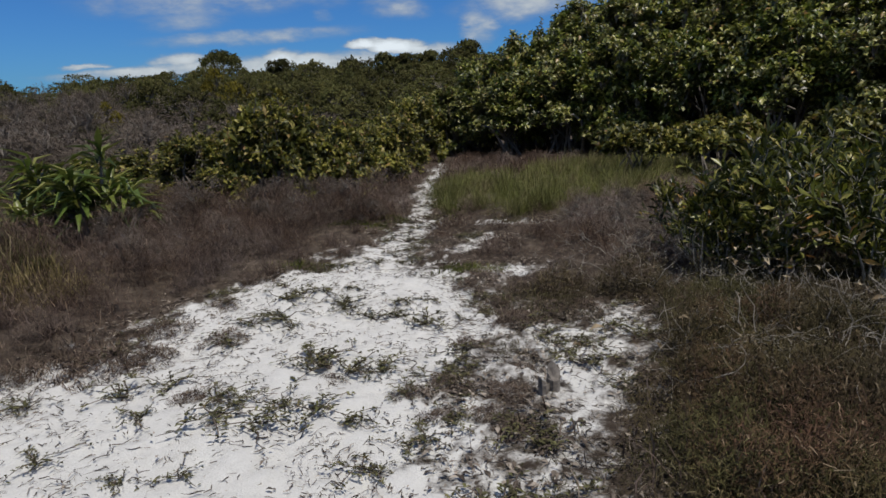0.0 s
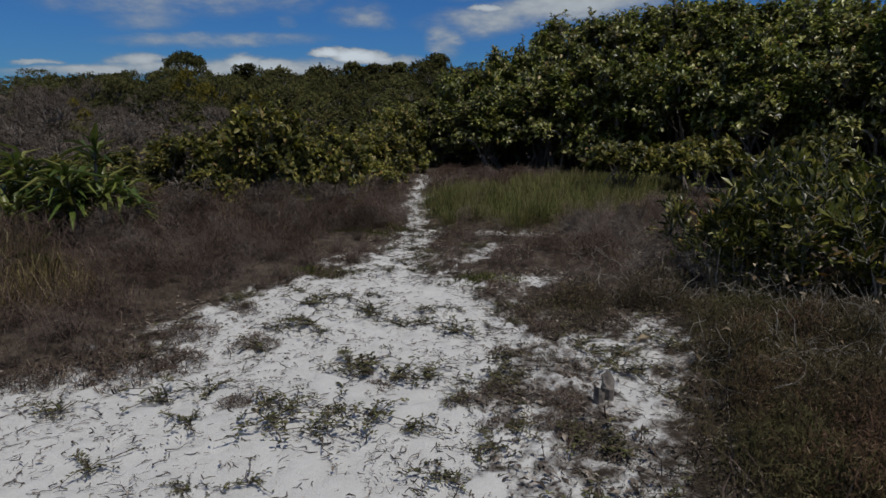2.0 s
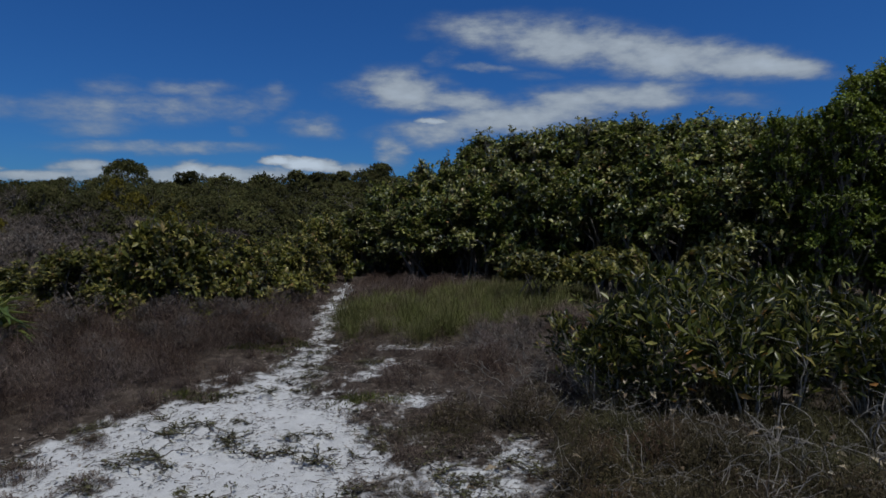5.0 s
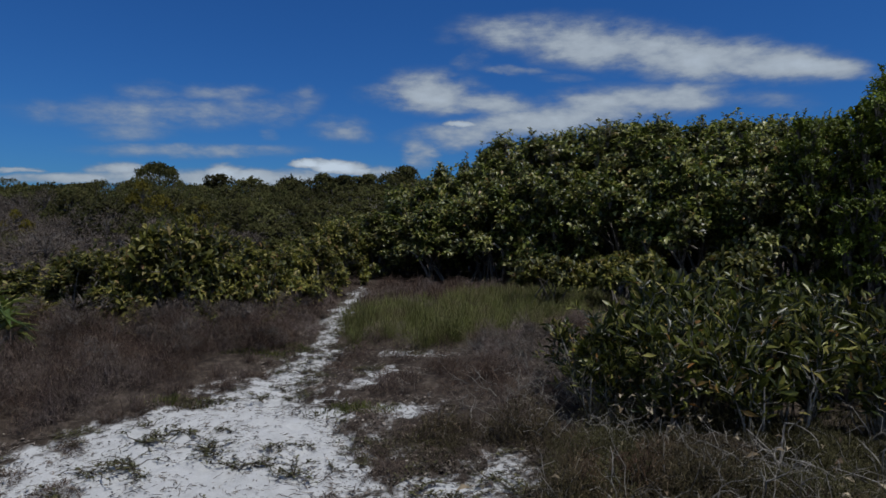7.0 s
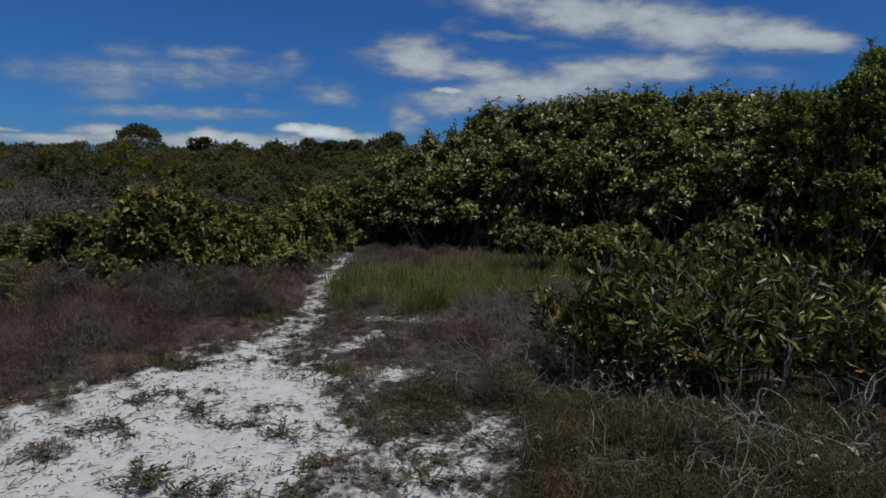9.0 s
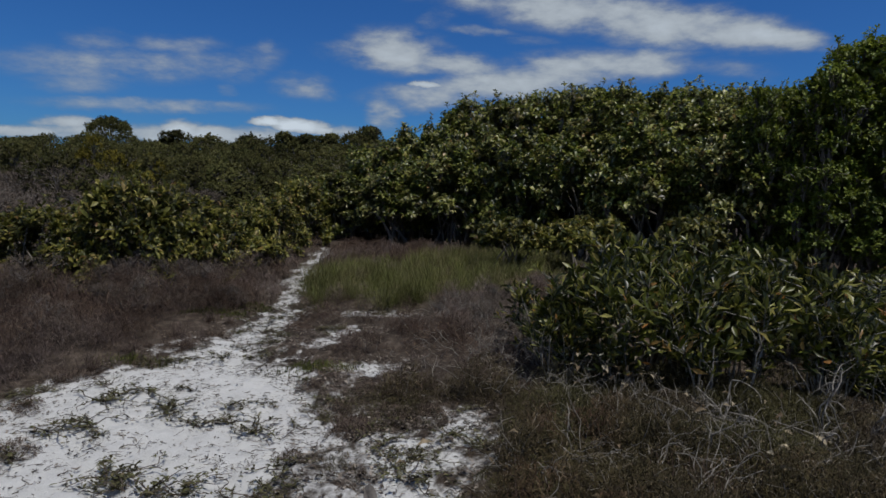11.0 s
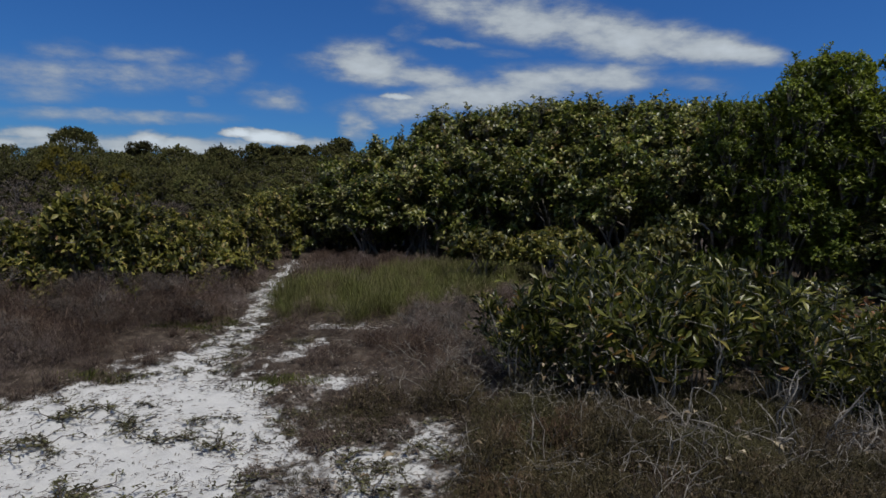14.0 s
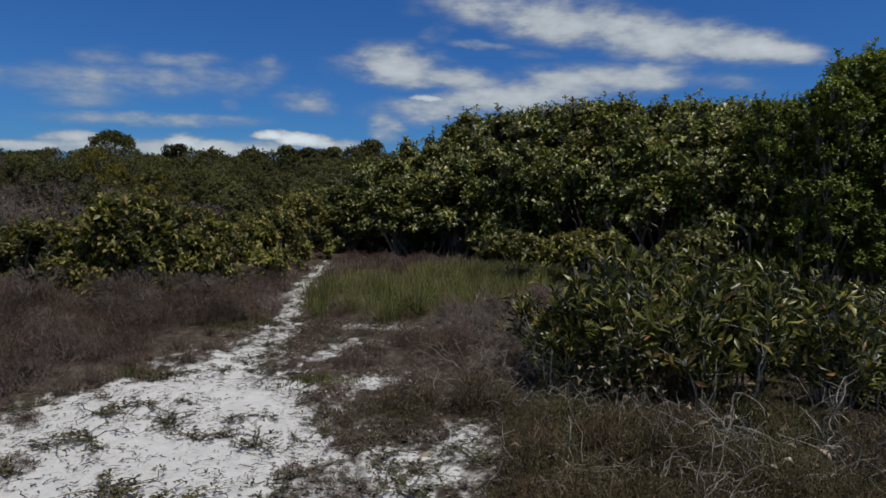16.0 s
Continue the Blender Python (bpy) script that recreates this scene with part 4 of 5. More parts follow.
def umbrella_tree(seed, spot, r, top_h):
    """A lone tree with bare forking limbs under a thin flat-domed crown."""
    rng = np.random.default_rng(seed)
    top = new("umbrella_tree")
    v, f = tubes(np.array([[[0, 0, -0.1], [0.1, 0, 1.6], [0.0, 0.1, 3.0], [0.1, 0.05, 4.3]]]), np.array([[0.16, 0.13, 0.11, 0.09]]), 8)
    part("trunk", mesh_of("trunk", v, f, M_BARK, True), top)
    n = 11
    ph = np.linspace(0, 2 * np.pi, n, endpoint=False) + rng.uniform(-0.2, 0.2, n)
    rr = r * rng.uniform(0.45, 0.9, n)
    end = np.stack([np.cos(ph) * rr, np.sin(ph) * rr, top_h - 0.35 - (rr / r) ** 2 * 0.75], 1)
    t = np.linspace(0, 1, 5)[None, :, None]
    path = np.array([0.05, 0.05, 4.1]) * (1 - t) + end[:, None] * t + np.array([0, 0, -0.2]) * np.sin(np.pi * t)
    for k in range(n):
        v, f = tubes(path[k:k + 1], np.array([[0.07, 0.06, 0.045, 0.035, 0.02]]), 6)
        part("limb", mesh_of("limb", v, f, M_BARK, True), top)
    m = 4200
    a, q = rng.uniform(0, 2 * np.pi, m), np.sqrt(rng.uniform(0, 1, m))
    lump = 0.1 * np.sin(a * 5 + 1) + 0.08 * np.sin(q * 9 + a * 3)
    z = top_h - 0.1 - q ** 2 * 0.9 + lump - np.abs(rng.normal(0, 0.22, m)) * (0.5 + q)
    base = np.stack([np.cos(a) * q * r, np.sin(a) * q * r, z], 1)
    keep = np.sin(a * 4 + 2) + np.cos(q * 8 + a) + rng.normal(0, 0.5, m) > -0.9
    base = base[keep]
    way = unit(rng.normal(size=base.shape) + [0, 0, 0.3])
    L = rng.uniform(0.14, 0.28, len(base))
    v, f = leaves(base, way, np.tile([0, 0, 1.0], (len(base), 1)) + rng.normal(0, 0.4, base.shape), L, L * 0.55)
    part("crown", mesh_of("crown", v, f, M_FAR), top, kind="stuff")
    top.matrix_basis = spot
    return tagged(top, "lone dark tree with an umbrella-shaped crown above the ridge", "tree")


umbrella_tree(104, lay(-20.5, 60), 1.85, 6.65)


# ---- grasses ----
def grass(name, seed, count, box, keep, mat, length, width, tilt, label, category, clump=0.0, droop=(0.0, 0.3), kink=0.08, deep=0.0, bunch=45):
    """Grass over the part of a stretch where keep(x, y) is large; keep also scales the blades."""
    rng = np.random.default_rng(seed)
    x, y = rng.uniform(box[0], box[1], count), rng.uniform(box[2], box[3], count)
    if clump:
        cx, cy = rng.uniform(box[0], box[1], count // bunch), rng.uniform(box[2], box[3], count // bunch)
        w = rng.integers(0, len(cx), count)
        x, y = cx[w] + rng.normal(0, clump, count), cy[w] + rng.normal(0, clump, count)
    k = keep(x, y)
    ok = rng.uniform(0, 1, count) < k
    x, y, k = x[ok], y[ok], k[ok]
    n = len(x)
    ph = rng.uniform(0, 2 * np.pi, n)
    t = np.abs(rng.normal(0, tilt, n))
    way = np.stack([np.cos(ph) * np.sin(t), np.sin(ph) * np.sin(t), np.cos(np.minimum(t, 1.5))], 1)
    if deep:
        way = unit(rng.normal(size=(n, 3)) + [0, 0, 0.2])
    L = length * rng.uniform(0.45, 1.2, n) * (0.45 + 0.55 * k)
    z = height(x, y) - 0.01 + deep * k * rng.uniform(0, 1, n) ** 1.3
    v, f = blades(np.stack([x, y, z], 1), way, L, width * rng.uniform(0.6, 1.3, n), rng.uniform(droop[0], droop[1], n), rng, kink)
    return tagged(new(name, mesh_of(name, v, f, mat)), label, category, kind="stuff")


def veg(x, y):
    return np.clip(1.1 - 2.1 * bare(x, y), 0, 1)


def in_green(x, y):
    w = 0.25 * smooth_noise(x, y, 1.3, 9)
    d = np.minimum(np.minimum((x + 0.22 + 0.3 * w) * 3, (y - 6.8 + w - 0.85 * np.maximum(0, x - 1.0)) * 1.4), np.minimum(np.interp(x, [0.0, 1.0, 2.2, 3.2], [10.5, 11.2, 12.6, 13.2]) - y + w, (4.6 - x) * 1.5))
    return np.clip(d, 0, 1)


def left_side(x, y):
    return x < (np.interp(y, LEFT_Y, LEFT_X) + np.interp(y, RIGHT_Y, RIGHT_X)) / 2


def mounds(x, y, seed):
    return np.clip(0.5 + 0.55 * smooth_noise(x, y, 0.95, seed) + 0.3 * smooth_noise(x, y, 0.4, seed + 40), 0.08, 1)


grass("dry_grass", 111, 560000, (-6, 0.2, 3.0, 10), lambda x, y: veg(x, y) * left_side(x, y) * mounds(x, y, 21) * np.clip(1 - (y - 7.6 - 1.6 * np.clip(x + 1.4, 0, 1)) * 0.8, 0.12, 1), M_DRY, 0.115, 0.0027, 1.0,
      "fine brownish grey dry grass beside the sandy path", "grass", 0.13, (0.0, 0.6), 0.28, 0.46, 420)
grass("dry_grass", 112, 300000, (-0.4, 5, 3.3, 9.2), lambda x, y: veg(x, y) * (~left_side(x, y)) * (1 - in_green(x, y)) * mounds(x, y, 22) * np.clip(1.2 - np.clip(x - 1.2, 0, 1) * np.clip(4.9 - y, 0, 1) * 3, 0, 1), M_DRY, 0.1, 0.003, 1.15,
      "matted greyish brown dry grass and twigs beside the path", "grass", 0.11, (0.0, 0.5), 0.2, 0.24, 260)
grass("heath_plants", 113, 560000, (-0.2, 5, 1.2, 4.2), lambda x, y: np.clip((y - 1.2 + 0.4 * smooth_noise(x, y, 1.1, 29)) * 2, 0, 1) * veg(x, y) * (~left_side(x, y)) * (0.45 + 0.55 * mounds(x, y, 23)), M_HEATH, 0.045, 0.0036, 1.0,
      "low brown and olive heath-like ground plants", "heath", 0.09, (0.0, 0.4), 0.18, 0.22, 260)
grass("heath_plants", 121, 90000, (0.2, 6.0, -4.5, 1.4), lambda x, y: veg(x, y) * (~left_side(x, y)) * mounds(x, y, 28), M_HEATH, 0.09, 0.008, 1.0,
      "low brown heath-like plants on sandy ground", "heath", 0.12, (0.0, 0.4), 0.18, 0.16, 200)


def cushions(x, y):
    """Dense cushions, their colour darkened for shade, that crowd the trodden edge of the sand."""
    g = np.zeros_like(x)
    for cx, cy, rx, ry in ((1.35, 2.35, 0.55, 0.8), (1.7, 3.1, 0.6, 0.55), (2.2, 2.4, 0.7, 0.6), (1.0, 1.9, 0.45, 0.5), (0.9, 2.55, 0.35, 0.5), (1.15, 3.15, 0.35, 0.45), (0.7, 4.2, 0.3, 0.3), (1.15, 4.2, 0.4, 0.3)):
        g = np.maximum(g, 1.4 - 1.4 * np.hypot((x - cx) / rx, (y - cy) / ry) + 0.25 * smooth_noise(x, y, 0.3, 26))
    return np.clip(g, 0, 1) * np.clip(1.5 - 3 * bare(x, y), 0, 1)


grass("heath_cushions", 118, 330000, (0.2, 3.0, 0.9, 4.6), cushions, M_CUSHION, 0.042, 0.0036, 1.0, "dense olive-brown heath cushions beside the sand, shade darkened into the colour", "heath", 0.06, (0.0, 0.4), 0.2, 0.3)
grass("green_grass", 114, 170000, (-0.5, 4.8, 6.5, 13.4), lambda x, y: in_green(x, y) * veg(x, y) * mounds(x, y, 24) ** 1.6, M_GREEN, 0.36, 0.0042, 1.0,
      "patch of olive green grass beside the path", "grass", 0.15, (0.2, 1.2), 0.2, 0.0, 260)
grass("dry_grass", 119, 110000, (-1.3, 3.4, 9.0, 13.9), lambda x, y: veg(x, y) * (1 - in_green(x, y)) * mounds(x, y, 27), M_DRY, 0.17, 0.0055, 1.0,
      "brown dry grass at the far end of the path", "grass", 0.15, (0.0, 0.6), 0.2, 0.2)
grass("tall_grass_tuft", 117, 2600, (-3.9, -3.0, 4.5, 5.3), lambda x, y: np.clip(1.5 - 1.5 * np.hypot((x + 3.45) / 0.45, (y - 4.9) / 0.35), 0, 1), M_GREEN, 0.55, 0.006, 0.4,
      "taller yellowish green grass tuft in the dry verge", "grass", 0.06, (0.1, 0.6), 0.05)
grass("tall_grass_tuft", 120, 2400, (-3.2, -2.4, 4.0, 4.7), lambda x, y: np.clip(1.5 - 1.5 * np.hypot((x + 2.8) / 0.32, (y - 4.35) / 0.25), 0, 1), M_STRAW, 0.46, 0.0055, 0.6,
      "bowing tan and olive grass tuft at the verge's edge", "grass", 0.07, (0.2, 1.0), 0.08)


def green_spots(x, y):
    g = np.zeros_like(x)
    for cx, cy, rx, ry in ((-0.95, 6.65, 0.4, 0.3), (-0.6, 6.95, 0.3, 0.35), (0.1, 4.82, 0.4, 0.2), (-1.15, 5.05, 0.4, 0.16)):
        g = np.maximum(g, 1.3 - 1.3 * np.hypot((x - cx) / rx, (y - cy) / ry))
    return np.clip(g, 0, 1)


grass("green_weeds", 115, 90000, (-2, 1, 4, 7.5), green_spots, M_SPOT, 0.075, 0.0065, 1.0, "low green weeds at the edge of the sandy path", "weed", 0.05)
grass("dry_grass", 116, 60000, (-10, 9, -6, 2.8), lambda x, y: veg(x, y) * (np.hypot(x, y) > 1.2) * 0.8, M_DRY, 0.3, 0.006, 0.6, "brown dry grass on open sandy ground", "grass", 0.12)


# ---- creeping weeds and litter on the sand ----
def creeper(seed):
    """A flat mat of runners set with short finger-like leaves."""
    rng = np.random.default_rng(seed)
    top = new("creeping_weed")
    arms = int(rng.integers(5, 9))
    ph = rng.uniform(0, 2 * np.pi, arms)
    R = rng.uniform(0.08, 0.3, arms)
    t = np.linspace(0, 1, 6)[None, :, None]
    end = np.stack([np.cos(ph) * R, np.sin(ph) * R, rng.uniform(0.01, 0.05, arms)], 1)
    paths = end[:, None] * t + rng.normal(0, 0.016, (arms, 6, 3)) * [1, 1, 0.35] + np.array([0, 0, 0.03]) * np.sin(np.pi * t)
    for k in range(arms):
        tv, tf = tubes(paths[k:k + 1], np.array([[0.0042, 0.004, 0.0036, 0.0032, 0.0028, 0.002]]), 4)
        part("runner", mesh_of("runner", tv, tf, M_LITTER, True), top)
    n = arms * 16
    w, u = rng.integers(0, arms, n), rng.uniform(0.1, 1, n)
    base = paths[w, np.minimum((u * 5 + 0.5).astype(int), 5)] + rng.normal(0, 0.008, (n, 3)) * [1, 1, 0.4]
    a = rng.uniform(0, 2 * np.pi, n)
    way = np.stack([np.cos(a), np.sin(a), rng.uniform(-0.05, 0.7, n)], 1)
    L = rng.uniform(0.018, 0.048, n)
    v, f = leaves(base, way, np.tile([0, 0, 1.0], (n, 1)), L, np.full(n, 0.0135) * rng.uniform(0.7, 1.3, n), bend=0.1)
    part("leafage", mesh_of("leafage", v, f, M_WEED), top, kind="stuff")
    return tagged(top, "small olive-brown creeping weed on white sand", "weed", "creeping weeds on the sand")


weeds = [creeper(121 + k) for k in range(6)]
rng = np.random.default_rng(131)
spots = [(-1.08, 2.82), (-0.96, 2.77), (-0.86, 2.6), (-0.76, 2.75), (-0.75, 3.28), (-0.64, 3.17), (-0.52, 3.1), (-0.37, 3.09), (-1.29, 3.59), (-1.04, 3.87), (-1.02, 4.33), (-0.95, 5.11),
         (-1.53, 2.91), (-1.35, 2.69), (-0.47, 3.86), (-0.23, 2.82), (-1.35, 3.02), (-0.47, 2.58), (-0.61, 2.71), (-0.35, 3.92), (-0.9, 4.4), (-1.12, 4.25), (-1.2, 3.8), (-0.68, 3.22), (-1.0, 2.68)]
bold = len(spots)
for _ in range(4000):
    x, y = rng.uniform(-4, 1.2), rng.uniform(-1.5, 8)
    b = float(bare(np.array([x]), np.array([y]))[0])
    thick = smooth_noise(np.array([x]), np.array([y]), 1.4, 15)[0]
    if 0.4 < b and rng.uniform() < (0.06 + 0.25 * (b < 0.75)) * (0.7 + thick) and len(spots) < 240:
        spots.append((x, y))
heights = [top_of(w) for w in weeds]
plant(weeds, [(i % 6, x, y, rng.uniform(0, 360), s, s * 0.75 * heights[i % 6]) for i, (x, y) in enumerate(spots) for s in [rng.uniform(0.6, 0.95) if i < bold else rng.uniform(0.35, 0.9)]])


def litter(seed, count):
    """Dead stalks and bits of runner, each a bent round twig."""
    rng = np.random.default_rng(seed)
    x, y = rng.uniform(-4.5, 1.6, count), rng.uniform(-1.5, 9.5, count)
    b = bare(x, y)
    thick = (0.55 + 0.45 * smooth_noise(x, y, 0.8, 16)) * np.clip((x + 4.5) * 0.8, 0, 1) * np.clip((y + 1.5) * 0.6, 0, 1)
    ok = (b > 0.25) & (rng.uniform(0, 1, count) < np.clip(1.7 - b, 0.2, 1) * thick)
    x, y = x[ok], y[ok]
    n = len(x)
    a, L = rng.uniform(0, 2 * np.pi, n), rng.uniform(0.012, 0.085, n) * rng.uniform(0.3, 1, n)
    way = np.stack([np.cos(a), np.sin(a), np.zeros(n)], 1)
    side = np.stack([-np.sin(a), np.cos(a), np.zeros(n)], 1)
    t = np.linspace(0, 1, 4)[None, :, None]
    curl = rng.normal(0, 0.12, n)[:, None, None] * np.sin(np.pi * t)
    rise = np.abs(rng.normal(0, 0.07, n))[:, None, None] * np.sin(np.pi * t * 0.8)
    p = np.stack([x, y, height(x, y) + 0.006], 1)[:, None] + (way[:, None] * t + side[:, None] * curl + np.array([0, 0, 1.0]) * rise) * L[:, None, None]
    p = p + rng.normal(0, 0.1, p.shape) * [1, 1, 0.3] * L[:, None, None]
    r = (rng.uniform(0.025, 0.056, n) ** 2)[:, None] * np.array([1, 0.95, 0.8, 0.4])
    v, f = tubes(p, r, 3)
    tagged(new("twig_litter", mesh_of("twig_litter", v, f, M_LITTER)), "scattered dark twigs and dead stalks on white sand", "litter", kind="stuff")


litter(141, 120000)


def chips(seed, count):
    """Crumbs of bark and broken leaf, lying flat."""
    rng = np.random.default_rng(seed)
    x, y = rng.uniform(-4.2, 1.4, count), rng.uniform(-0.4, 10, count)
    b = bare(x, y)
    thick = (0.5 + 0.6 * smooth_noise(x, y, 0.6, 18)) * np.clip((x + 4.2) * 0.8, 0, 1) * np.clip((y + 0.4) * 0.6, 0, 1)
    ok = (b > 0.2) & (rng.uniform(0, 1, count) < np.clip(1.9 - 1.9 * b, 0.1, 1) * thick)
    x, y = x[ok], y[ok]
    n = len(x)
    a = rng.uniform(0, 2 * np.pi, n)
    way = np.stack([np.cos(a), np.sin(a), rng.normal(0, 0.15, n)], 1)
    L = rng.uniform(0.01, 0.034, n) * (1 + 0.5 * (b[ok] < 0.5))
    v, f = leaves(np.stack([x, y, height(x, y) + rng.uniform(0.004, 0.02, n)], 1), way, np.tile([0, 0, 1.0], (n, 1)), L, L * rng.uniform(0.2, 0.5, n), plain=True)
    tagged(new("leaf_litter", mesh_of("leaf_litter", v, f, M_LITTER)), "crumbs of dead leaf and bark strewn on white sand", "litter", kind="stuff")


chips(142, 95000)


# ---- dead branches ----
def dead_branch(seed, spot, size):
    rng = np.random.default_rng(seed)
    top = new("dead_branch")
    def limb(a, way, length, r, depth):
        k = 6
        pts = [np.array(a, dtype=float)]
        w = unit(np.array(way, dtype=float))
        for _ in range(k - 1):
            w = unit(w + rng.normal(0, 0.36, 3))
            pts.append(pts[-1] + w * length / (k - 1))
        out = [(np.array(pts), np.linspace(r, r * 0.35, k))]
        if depth:
            for _ in range(3 if depth > 1 else 2):
                i = int(rng.integers(1, k - 1))
                out += limb(pts[i], unit(w + rng.normal(0, 0.65, 3) + [0, 0, 0.15]), length * rng.uniform(0.4, 0.65), r * 0.55, depth - 1)
        return out
    for _ in range(3):
        a = rng.uniform(0, 2 * np.pi)
        runs = limb((rng.normal(0, 0.1), rng.normal(0, 0.1), -0.02), (math.cos(a), math.sin(a), rng.uniform(0.1, 1.1)), size * 1.2, 0.0075, 2)
        v, f = tubes(runs[0][0][None], runs[0][1][None], 6)
        main = part("branch", mesh_of("branch", v, f, M_DEAD, True), top)
        for p, r in runs[1:]:
            v, f = tubes(p[None], r[None], 5)
            part("twig", mesh_of("twig", v, f, M_DEAD, True), main)
    top.matrix_basis = spot
    return tagged(top, "bleached grey dead branch lying among dry heath", "branch", "dead branches")


rng = np.random.default_rng(151)
for k, (x, y, s) in enumerate([(2.3, 3.22, 0.38), (2.75, 3.12, 0.45), (3.1, 3.12, 0.4), (3.4, 3.3, 0.36), (2.5, 3.2, 0.34), (1.75, 4.5, 0.24), (1.6, 5.2, 0.22), (3, 3, 0.34),
                               (3.9, 3.12, 0.3), (1.95, 3.42, 0.22), (2.9, 3.27, 0.42), (-1.7, 8, 0.28), (2.15, 3.17, 0.34), (2.55, 3.47, 0.3), (2.45, 2.85, 0.3), (3.2, 3.47, 0.4), (3.6, 3, 0.34), (2, 3.1, 0.26), (2.85, 3.2, 0.36), (3.5, 3.37, 0.36), (4.3, 3.32, 0.34), (1.7, 3.75, 0.2)]):
    dead_branch(160 + k, lay(x, y, rng.uniform(0, 360)), s)


def twig_tangle(name, seed, count, box, keep, label):
    """A springy tangle of bleached dead twigs close above the ground."""
    rng = np.random.default_rng(seed)
    x, y = rng.uniform(box[0], box[1], count), rng.uniform(box[2], box[3], count)
    ok = rng.uniform(0, 1, count) < keep(x, y)
    x, y = x[ok], y[ok]
    n = len(x)
    w = unit(rng.normal(size=(n, 3)) * [1, 1, 0.7] + [0, 0, 0.35])
    L = rng.uniform(0.06, 0.32, n)
    p = [np.stack([x, y, height(x, y) + rng.uniform(-0.01, 0.16, n)], 1)]
    for _ in range(5):
        w = unit(w + rng.normal(0, 0.38, (n, 3)))
        p.append(p[-1] + w * L[:, None] / 5)
    p = np.stack(p, 1)
    r = rng.uniform(0.0012, 0.0034, n)[:, None] * np.array([1, 0.95, 0.85, 0.7, 0.55, 0.35])
    v, f = tubes(p, r, 3)
    tagged(new(name, mesh_of(name, v, f, M_DEAD, True)), label, "twigs", kind="stuff")


twig_tangle("dead_twigs", 181, 2700, (0.7, 5.0, 1.9, 4.0), lambda x, y: np.clip(1.4 - 1.2 * np.hypot((x - 2.8) / 1.9, (y - 3.0) / 0.7), 0.015, 1) * (bare(x, y) < 0.35), "tangle of bleached dead twigs at the shrub's foot")
twig_tangle("dead_twigs", 182, 700, (0.8, 2.4, 4.2, 7.0), lambda x, y: np.clip(1.3 - 1.2 * np.hypot((x - 1.55) / 0.6, (y - 5.5) / 1.3), 0, 1), "grey tangle of dead twigs among dry grass")

twig_tangle("dead_twigs", 183, 1500, (0.3, 2.3, 2.5, 5.2), lambda x, y: np.clip(1 - 3 * bare(x, y), 0, 1) * 0.8, "bleached dead twigs strewn through low brown heath")


def dead_leaves(seed, count, x0, y0, spread, tall, label):
    """Curled dead leaves, heaped."""
    rng = np.random.default_rng(seed)
    x, y = rng.normal(x0, spread, count), rng.normal(y0, spread * 0.8, count)
    z = height(x, y) + 0.01 + tall * rng.uniform(0, 1, count) ** 2
    way = unit(rng.normal(size=(count, 3)) * [1, 1, 0.5])
    L = rng.uniform(0.03, 0.075, count)
    v, f = leaves(np.stack([x, y, z], 1), way, unit(rng.normal(0, 0.5, (count, 3)) + [0, 0, 1]), L, L * 0.42, fold=0.4, bend=0.25)
    tagged(new("dead_leaves", mesh_of("dead_leaves", v, f, M_DEADLEAF)), label, "litter", kind="stuff")


dead_leaves(191, 80, 1.96, 3.88, 0.11, 0.55, "pale orange-brown dead leaves caught among grey stems")
dead_leaves(193, 300, 2.7, 2.9, 0.7, 0.2, "scattered pale dead leaves on dark heath")


# ---- single tufts that stand out of the verges ----
def tuft(name, seed, mat, count, tall, wide, label, group):
    """One bunch of grass: blades fan out of one root and bow over."""
    rng = np.random.default_rng(seed)
    ph, t = rng.uniform(0, 2 * np.pi, count), np.abs(rng.normal(0, 0.8, count))
    way = np.stack([np.cos(ph) * np.sin(t), np.sin(ph) * np.sin(t), np.cos(np.minimum(t, 1.4))], 1)
    root = np.stack([rng.normal(0, wide, count), rng.normal(0, wide, count), np.full(count, -0.01)], 1)
    v, f = blades(root, way, tall * rng.uniform(0.5, 1.15, count), rng.uniform(0.0028, 0.0055, count), rng.uniform(0.05, 0.7, count), rng, 0.1)
    return tagged(new(name, mesh_of(name, v, f, mat)), label, "grass", group)


def strew(kinds, spots, rng, sizes):
    for i, (x, y) in enumerate(spots):
        s = rng.uniform(*sizes)
        spot = lay(x, y, rng.uniform(0, 360), s)
        if i < len(kinds):
            kinds[-1 - i].matrix_basis = spot
        else:
            copy_thing_flat(kinds[i % len(kinds)], spot)


def copy_thing_flat(ob, m):
    """A copy that takes the pose m as it is, whatever the scale of the first."""
    twin = ob.copy()
    scene.collection.objects.link(twin)
    twin.matrix_basis = m
    return twin


rng = np.random.default_rng(201)
green_tufts = [tuft("green_grass_tuft", 202 + k, M_GREEN, 190, 0.4, 0.05, "bowing tuft of olive green grass", "green grass tufts") for k in range(3)]
spots = []
while len(spots) < 60:
    x, y = rng.uniform(-0.2, 4.2), rng.uniform(6.8, 12)
    if rng.uniform() < float(in_green(np.array([x]), np.array([y]))[0]) * (1.25 - (y - 6.8) / 6):
        spots.append((x, y))
strew(green_tufts, spots, rng, (0.7, 1.2))
dry_tufts = [tuft("dry_grass_tuft", 212 + k, M_DRY, 170, 0.36, 0.06, "bowing tuft of brownish grey dry grass", "dry grass tufts") for k in range(3)]
spots = []
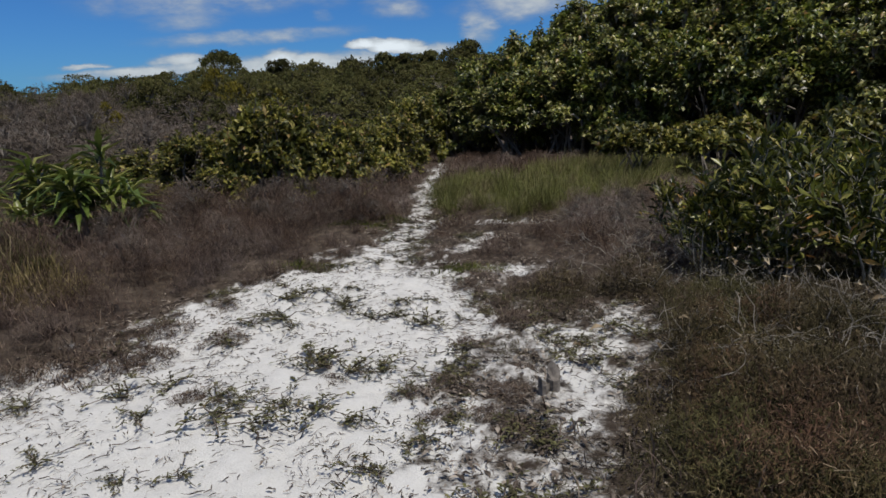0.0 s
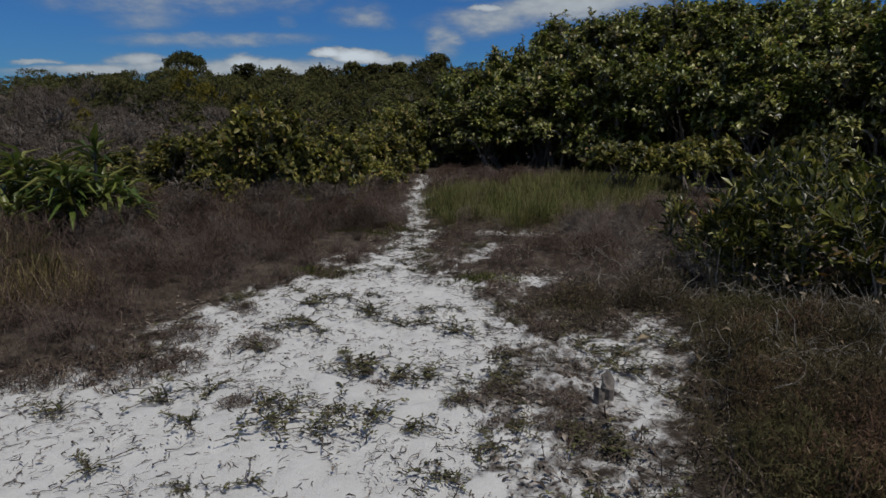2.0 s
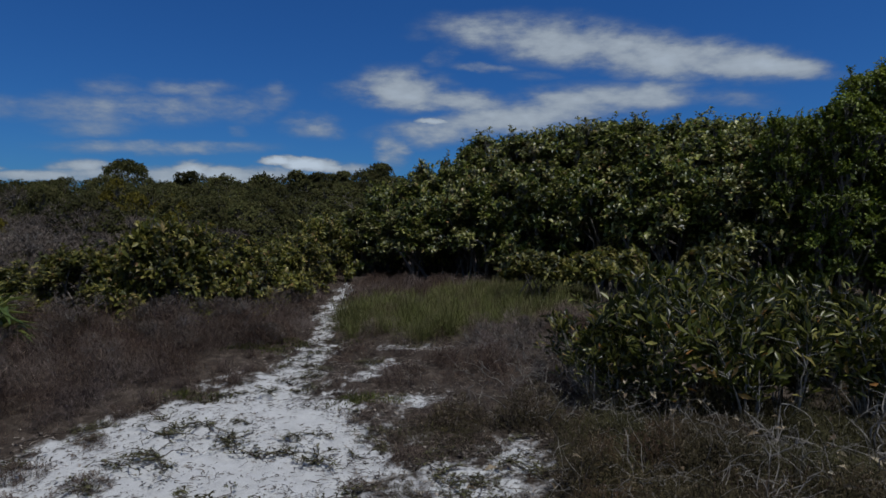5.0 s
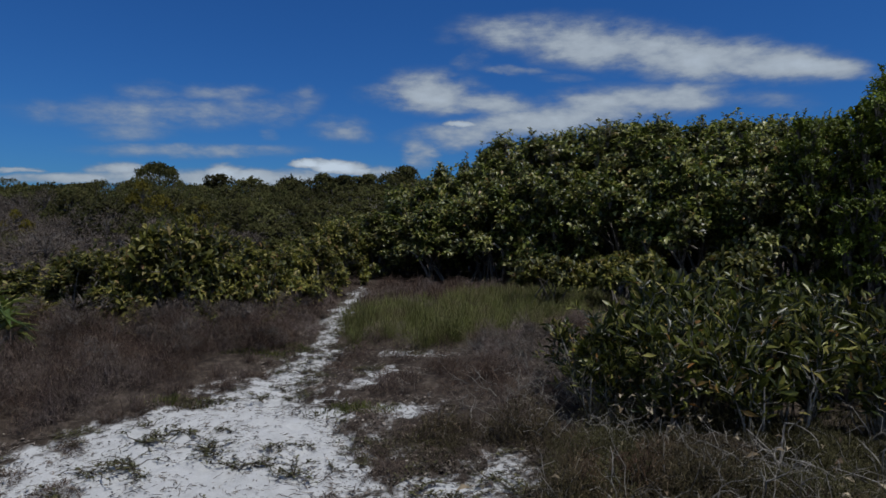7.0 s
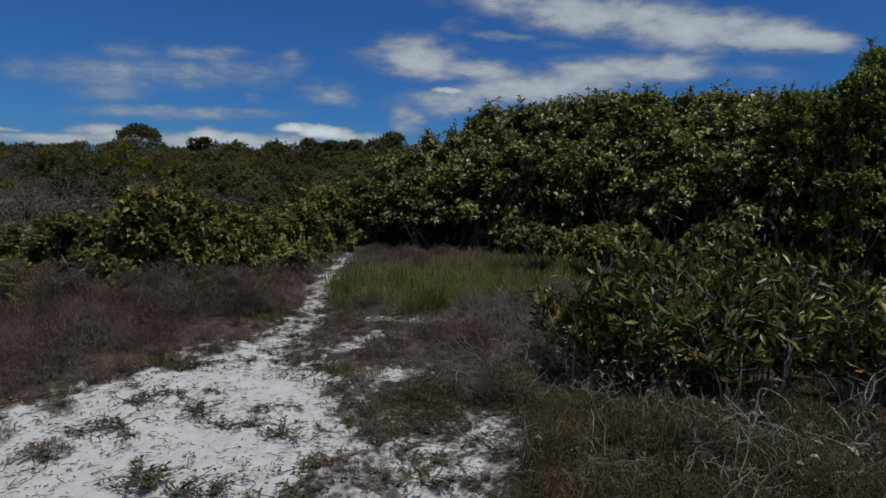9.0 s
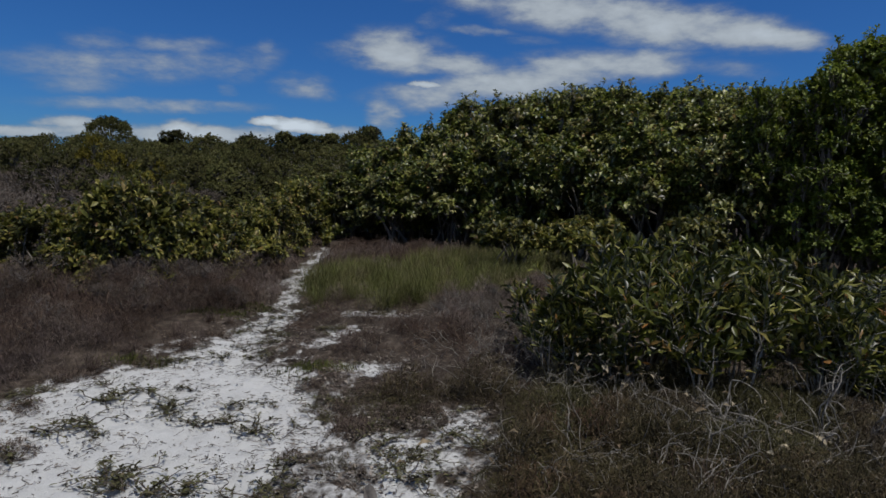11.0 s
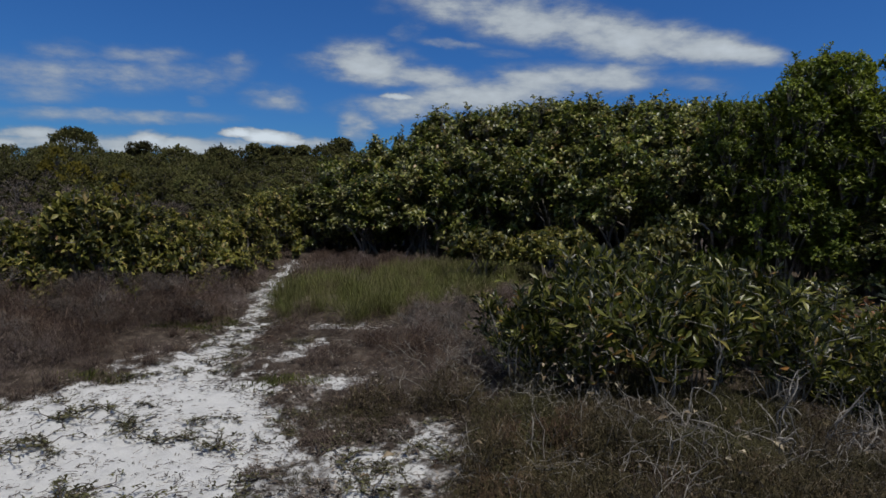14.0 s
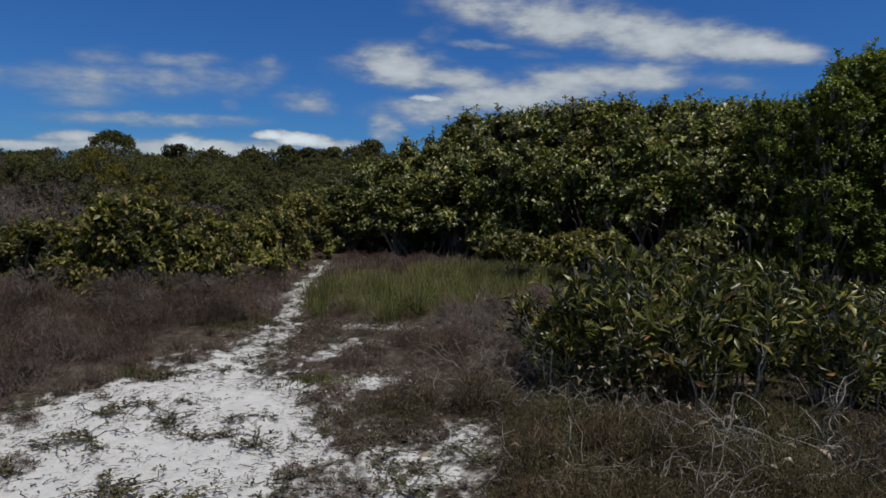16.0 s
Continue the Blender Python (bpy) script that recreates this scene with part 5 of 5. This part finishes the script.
while len(spots) < 70:
    x, y = rng.uniform(-4.5, -0.6), rng.uniform(3.2, 9)
    b = float(bare(np.array([x]), np.array([y]))[0])
    if 0.08 < b < 0.47 or (b <= 0.08 and rng.uniform() < 0.25):
        if float(in_green(np.array([x]), np.array([y]))[0]) < 0.3:
            spots.append((x, y))
strew(dry_tufts, spots, rng, (0.25, 0.6))


# ---- low clumps and a stump out on the sand ----
def clump(seed, mat, count, label):
    """A low springy cushion of short crossing stalks."""
    rng = np.random.default_rng(seed)
    q, a = np.sqrt(rng.uniform(0, 1, count)), rng.uniform(0, 2 * np.pi, count)
    rim = 1 + 0.25 * np.sin(3 * a + seed) + 0.15 * np.sin(7 * a)
    root = np.stack([np.cos(a) * q * rim, np.sin(a) * q * rim, (1 - q ** 1.5) * 0.42 * rng.uniform(0, 1, count)], 1)
    way = unit(rng.normal(size=(count, 3)) * [1, 1, 0.7] + root * [0.6, 0.6, 0] + [0, 0, 0.25])
    v, f = blades(root, way, rng.uniform(0.12, 0.4, count), rng.uniform(0.012, 0.03, count), rng.uniform(0, 0.4, count), rng, 0.2)
    return tagged(new("heath_clump", mesh_of("heath_clump", v, f, mat)), label, "heath", "heath clumps on the sand")


rng = np.random.default_rng(221)
clumps = [clump(222, M_CLUMP, 1000, "low brown heath clump on the white sand"), clump(223, M_CLUMP, 900, "low brown heath clump on the white sand"), clump(224, M_CLUMP, 700, "low brown heath clump on the white sand")]
rows_clump = [(-1.84, 3.34, 0.26), (-2.08, 3.3, 0.2), (-1.62, 3.38, 0.14), (-1.29, 3.6, 0.13), (-1.72, 3.75, 0.15), (-1.5, 4.2, 0.1), (-1.45, 4.75, 0.14), (-1.1, 5.05, 0.15), (0.22, 2.76, 0.115), (-0.05, 2.9, 0.098), (0.12, 2.6, 0.082), (0.05, 2.85, 0.066),
              (0.36, 3.68, 0.148), (0.31, 3.02, 0.066), (0.28, 4.01, 0.148), (-0.09, 2.6, 0.074), (0.2, 2.5, 0.098), (-0.21, 2.83, 0.082), (0.05, 3.4, 0.082), (0.6, 3.85, 0.148), (0.8, 3.95, 0.123), (0.35, 3.75, 0.131), (0.45, 4.3, 0.131), (0.1, 4.4, 0.098),
              (0.3, 5.3, 0.14), (0, 5.6, 0.1), (0.5, 5.7, 0.15), (-0.05, 6.5, 0.12), (-2.3, 3.2, 0.18), (-2.6, 3.15, 0.16), (-0.75, 5.9, 0.09), (-0.6, 3, 0.06), (-1.2, 2.85, 0.08)]
for i, (x, y, s) in enumerate(rows_clump):
    spot = lay(x, y, rng.uniform(0, 360), s, s * rng.uniform(0.8, 1.2))
    if i < 3:
        clumps[i].matrix_basis = spot
    else:
        copy_thing_flat(clumps[i % 3 if i % 4 else 0], spot)


def stump(seed, spot):
    """A weathered stake of dead wood: split top, one side broken lower."""
    rng = np.random.default_rng(seed)
    bm = bmesh.new()
    rings, sides = 6, 9
    vs = []
    for k in range(rings):
        z = -0.03 + 0.12 * k / (rings - 1)
        ring = []
        for j in range(sides):
            a = 2 * math.pi * j / sides
            r = 0.026 * (1.25 - 0.3 * k / rings) * (1 + 0.22 * math.sin(3 * a + 1) + rng.normal(0, 0.06))
            top_z = z + (0.03 * math.sin(a + 0.6) + rng.normal(0, 0.012) if k == rings - 1 else 0)
            ring.append(bm.verts.new((math.cos(a) * r + 0.06 * z, math.sin(a) * r, top_z)))
        vs.append(ring)
    for k in range(rings - 1):
        for j in range(sides):
            bm.faces.new((vs[k][j], vs[k][(j + 1) % sides], vs[k + 1][(j + 1) % sides], vs[k + 1][j]))
    mid = bm.verts.new((0.004, 0.002, 0.072))
    for j in range(sides):
        bm.faces.new((vs[-1][j], vs[-1][(j + 1) % sides], mid))
    bmesh.ops.recalc_face_normals(bm, faces=bm.faces)
    me = bpy.data.meshes.new("stump")
    bm.to_mesh(me)
    bm.free()
    me.materials.append(M_BARK)
    ob = new("stump", me)
    ob.matrix_basis = spot
    return tagged(ob, "short weathered grey-brown wooden stump in the sand", "stump")


stump(231, lay(0.4, 2.76, 20))
stump(232, lay(0.36, 2.74, 130, 0.8))
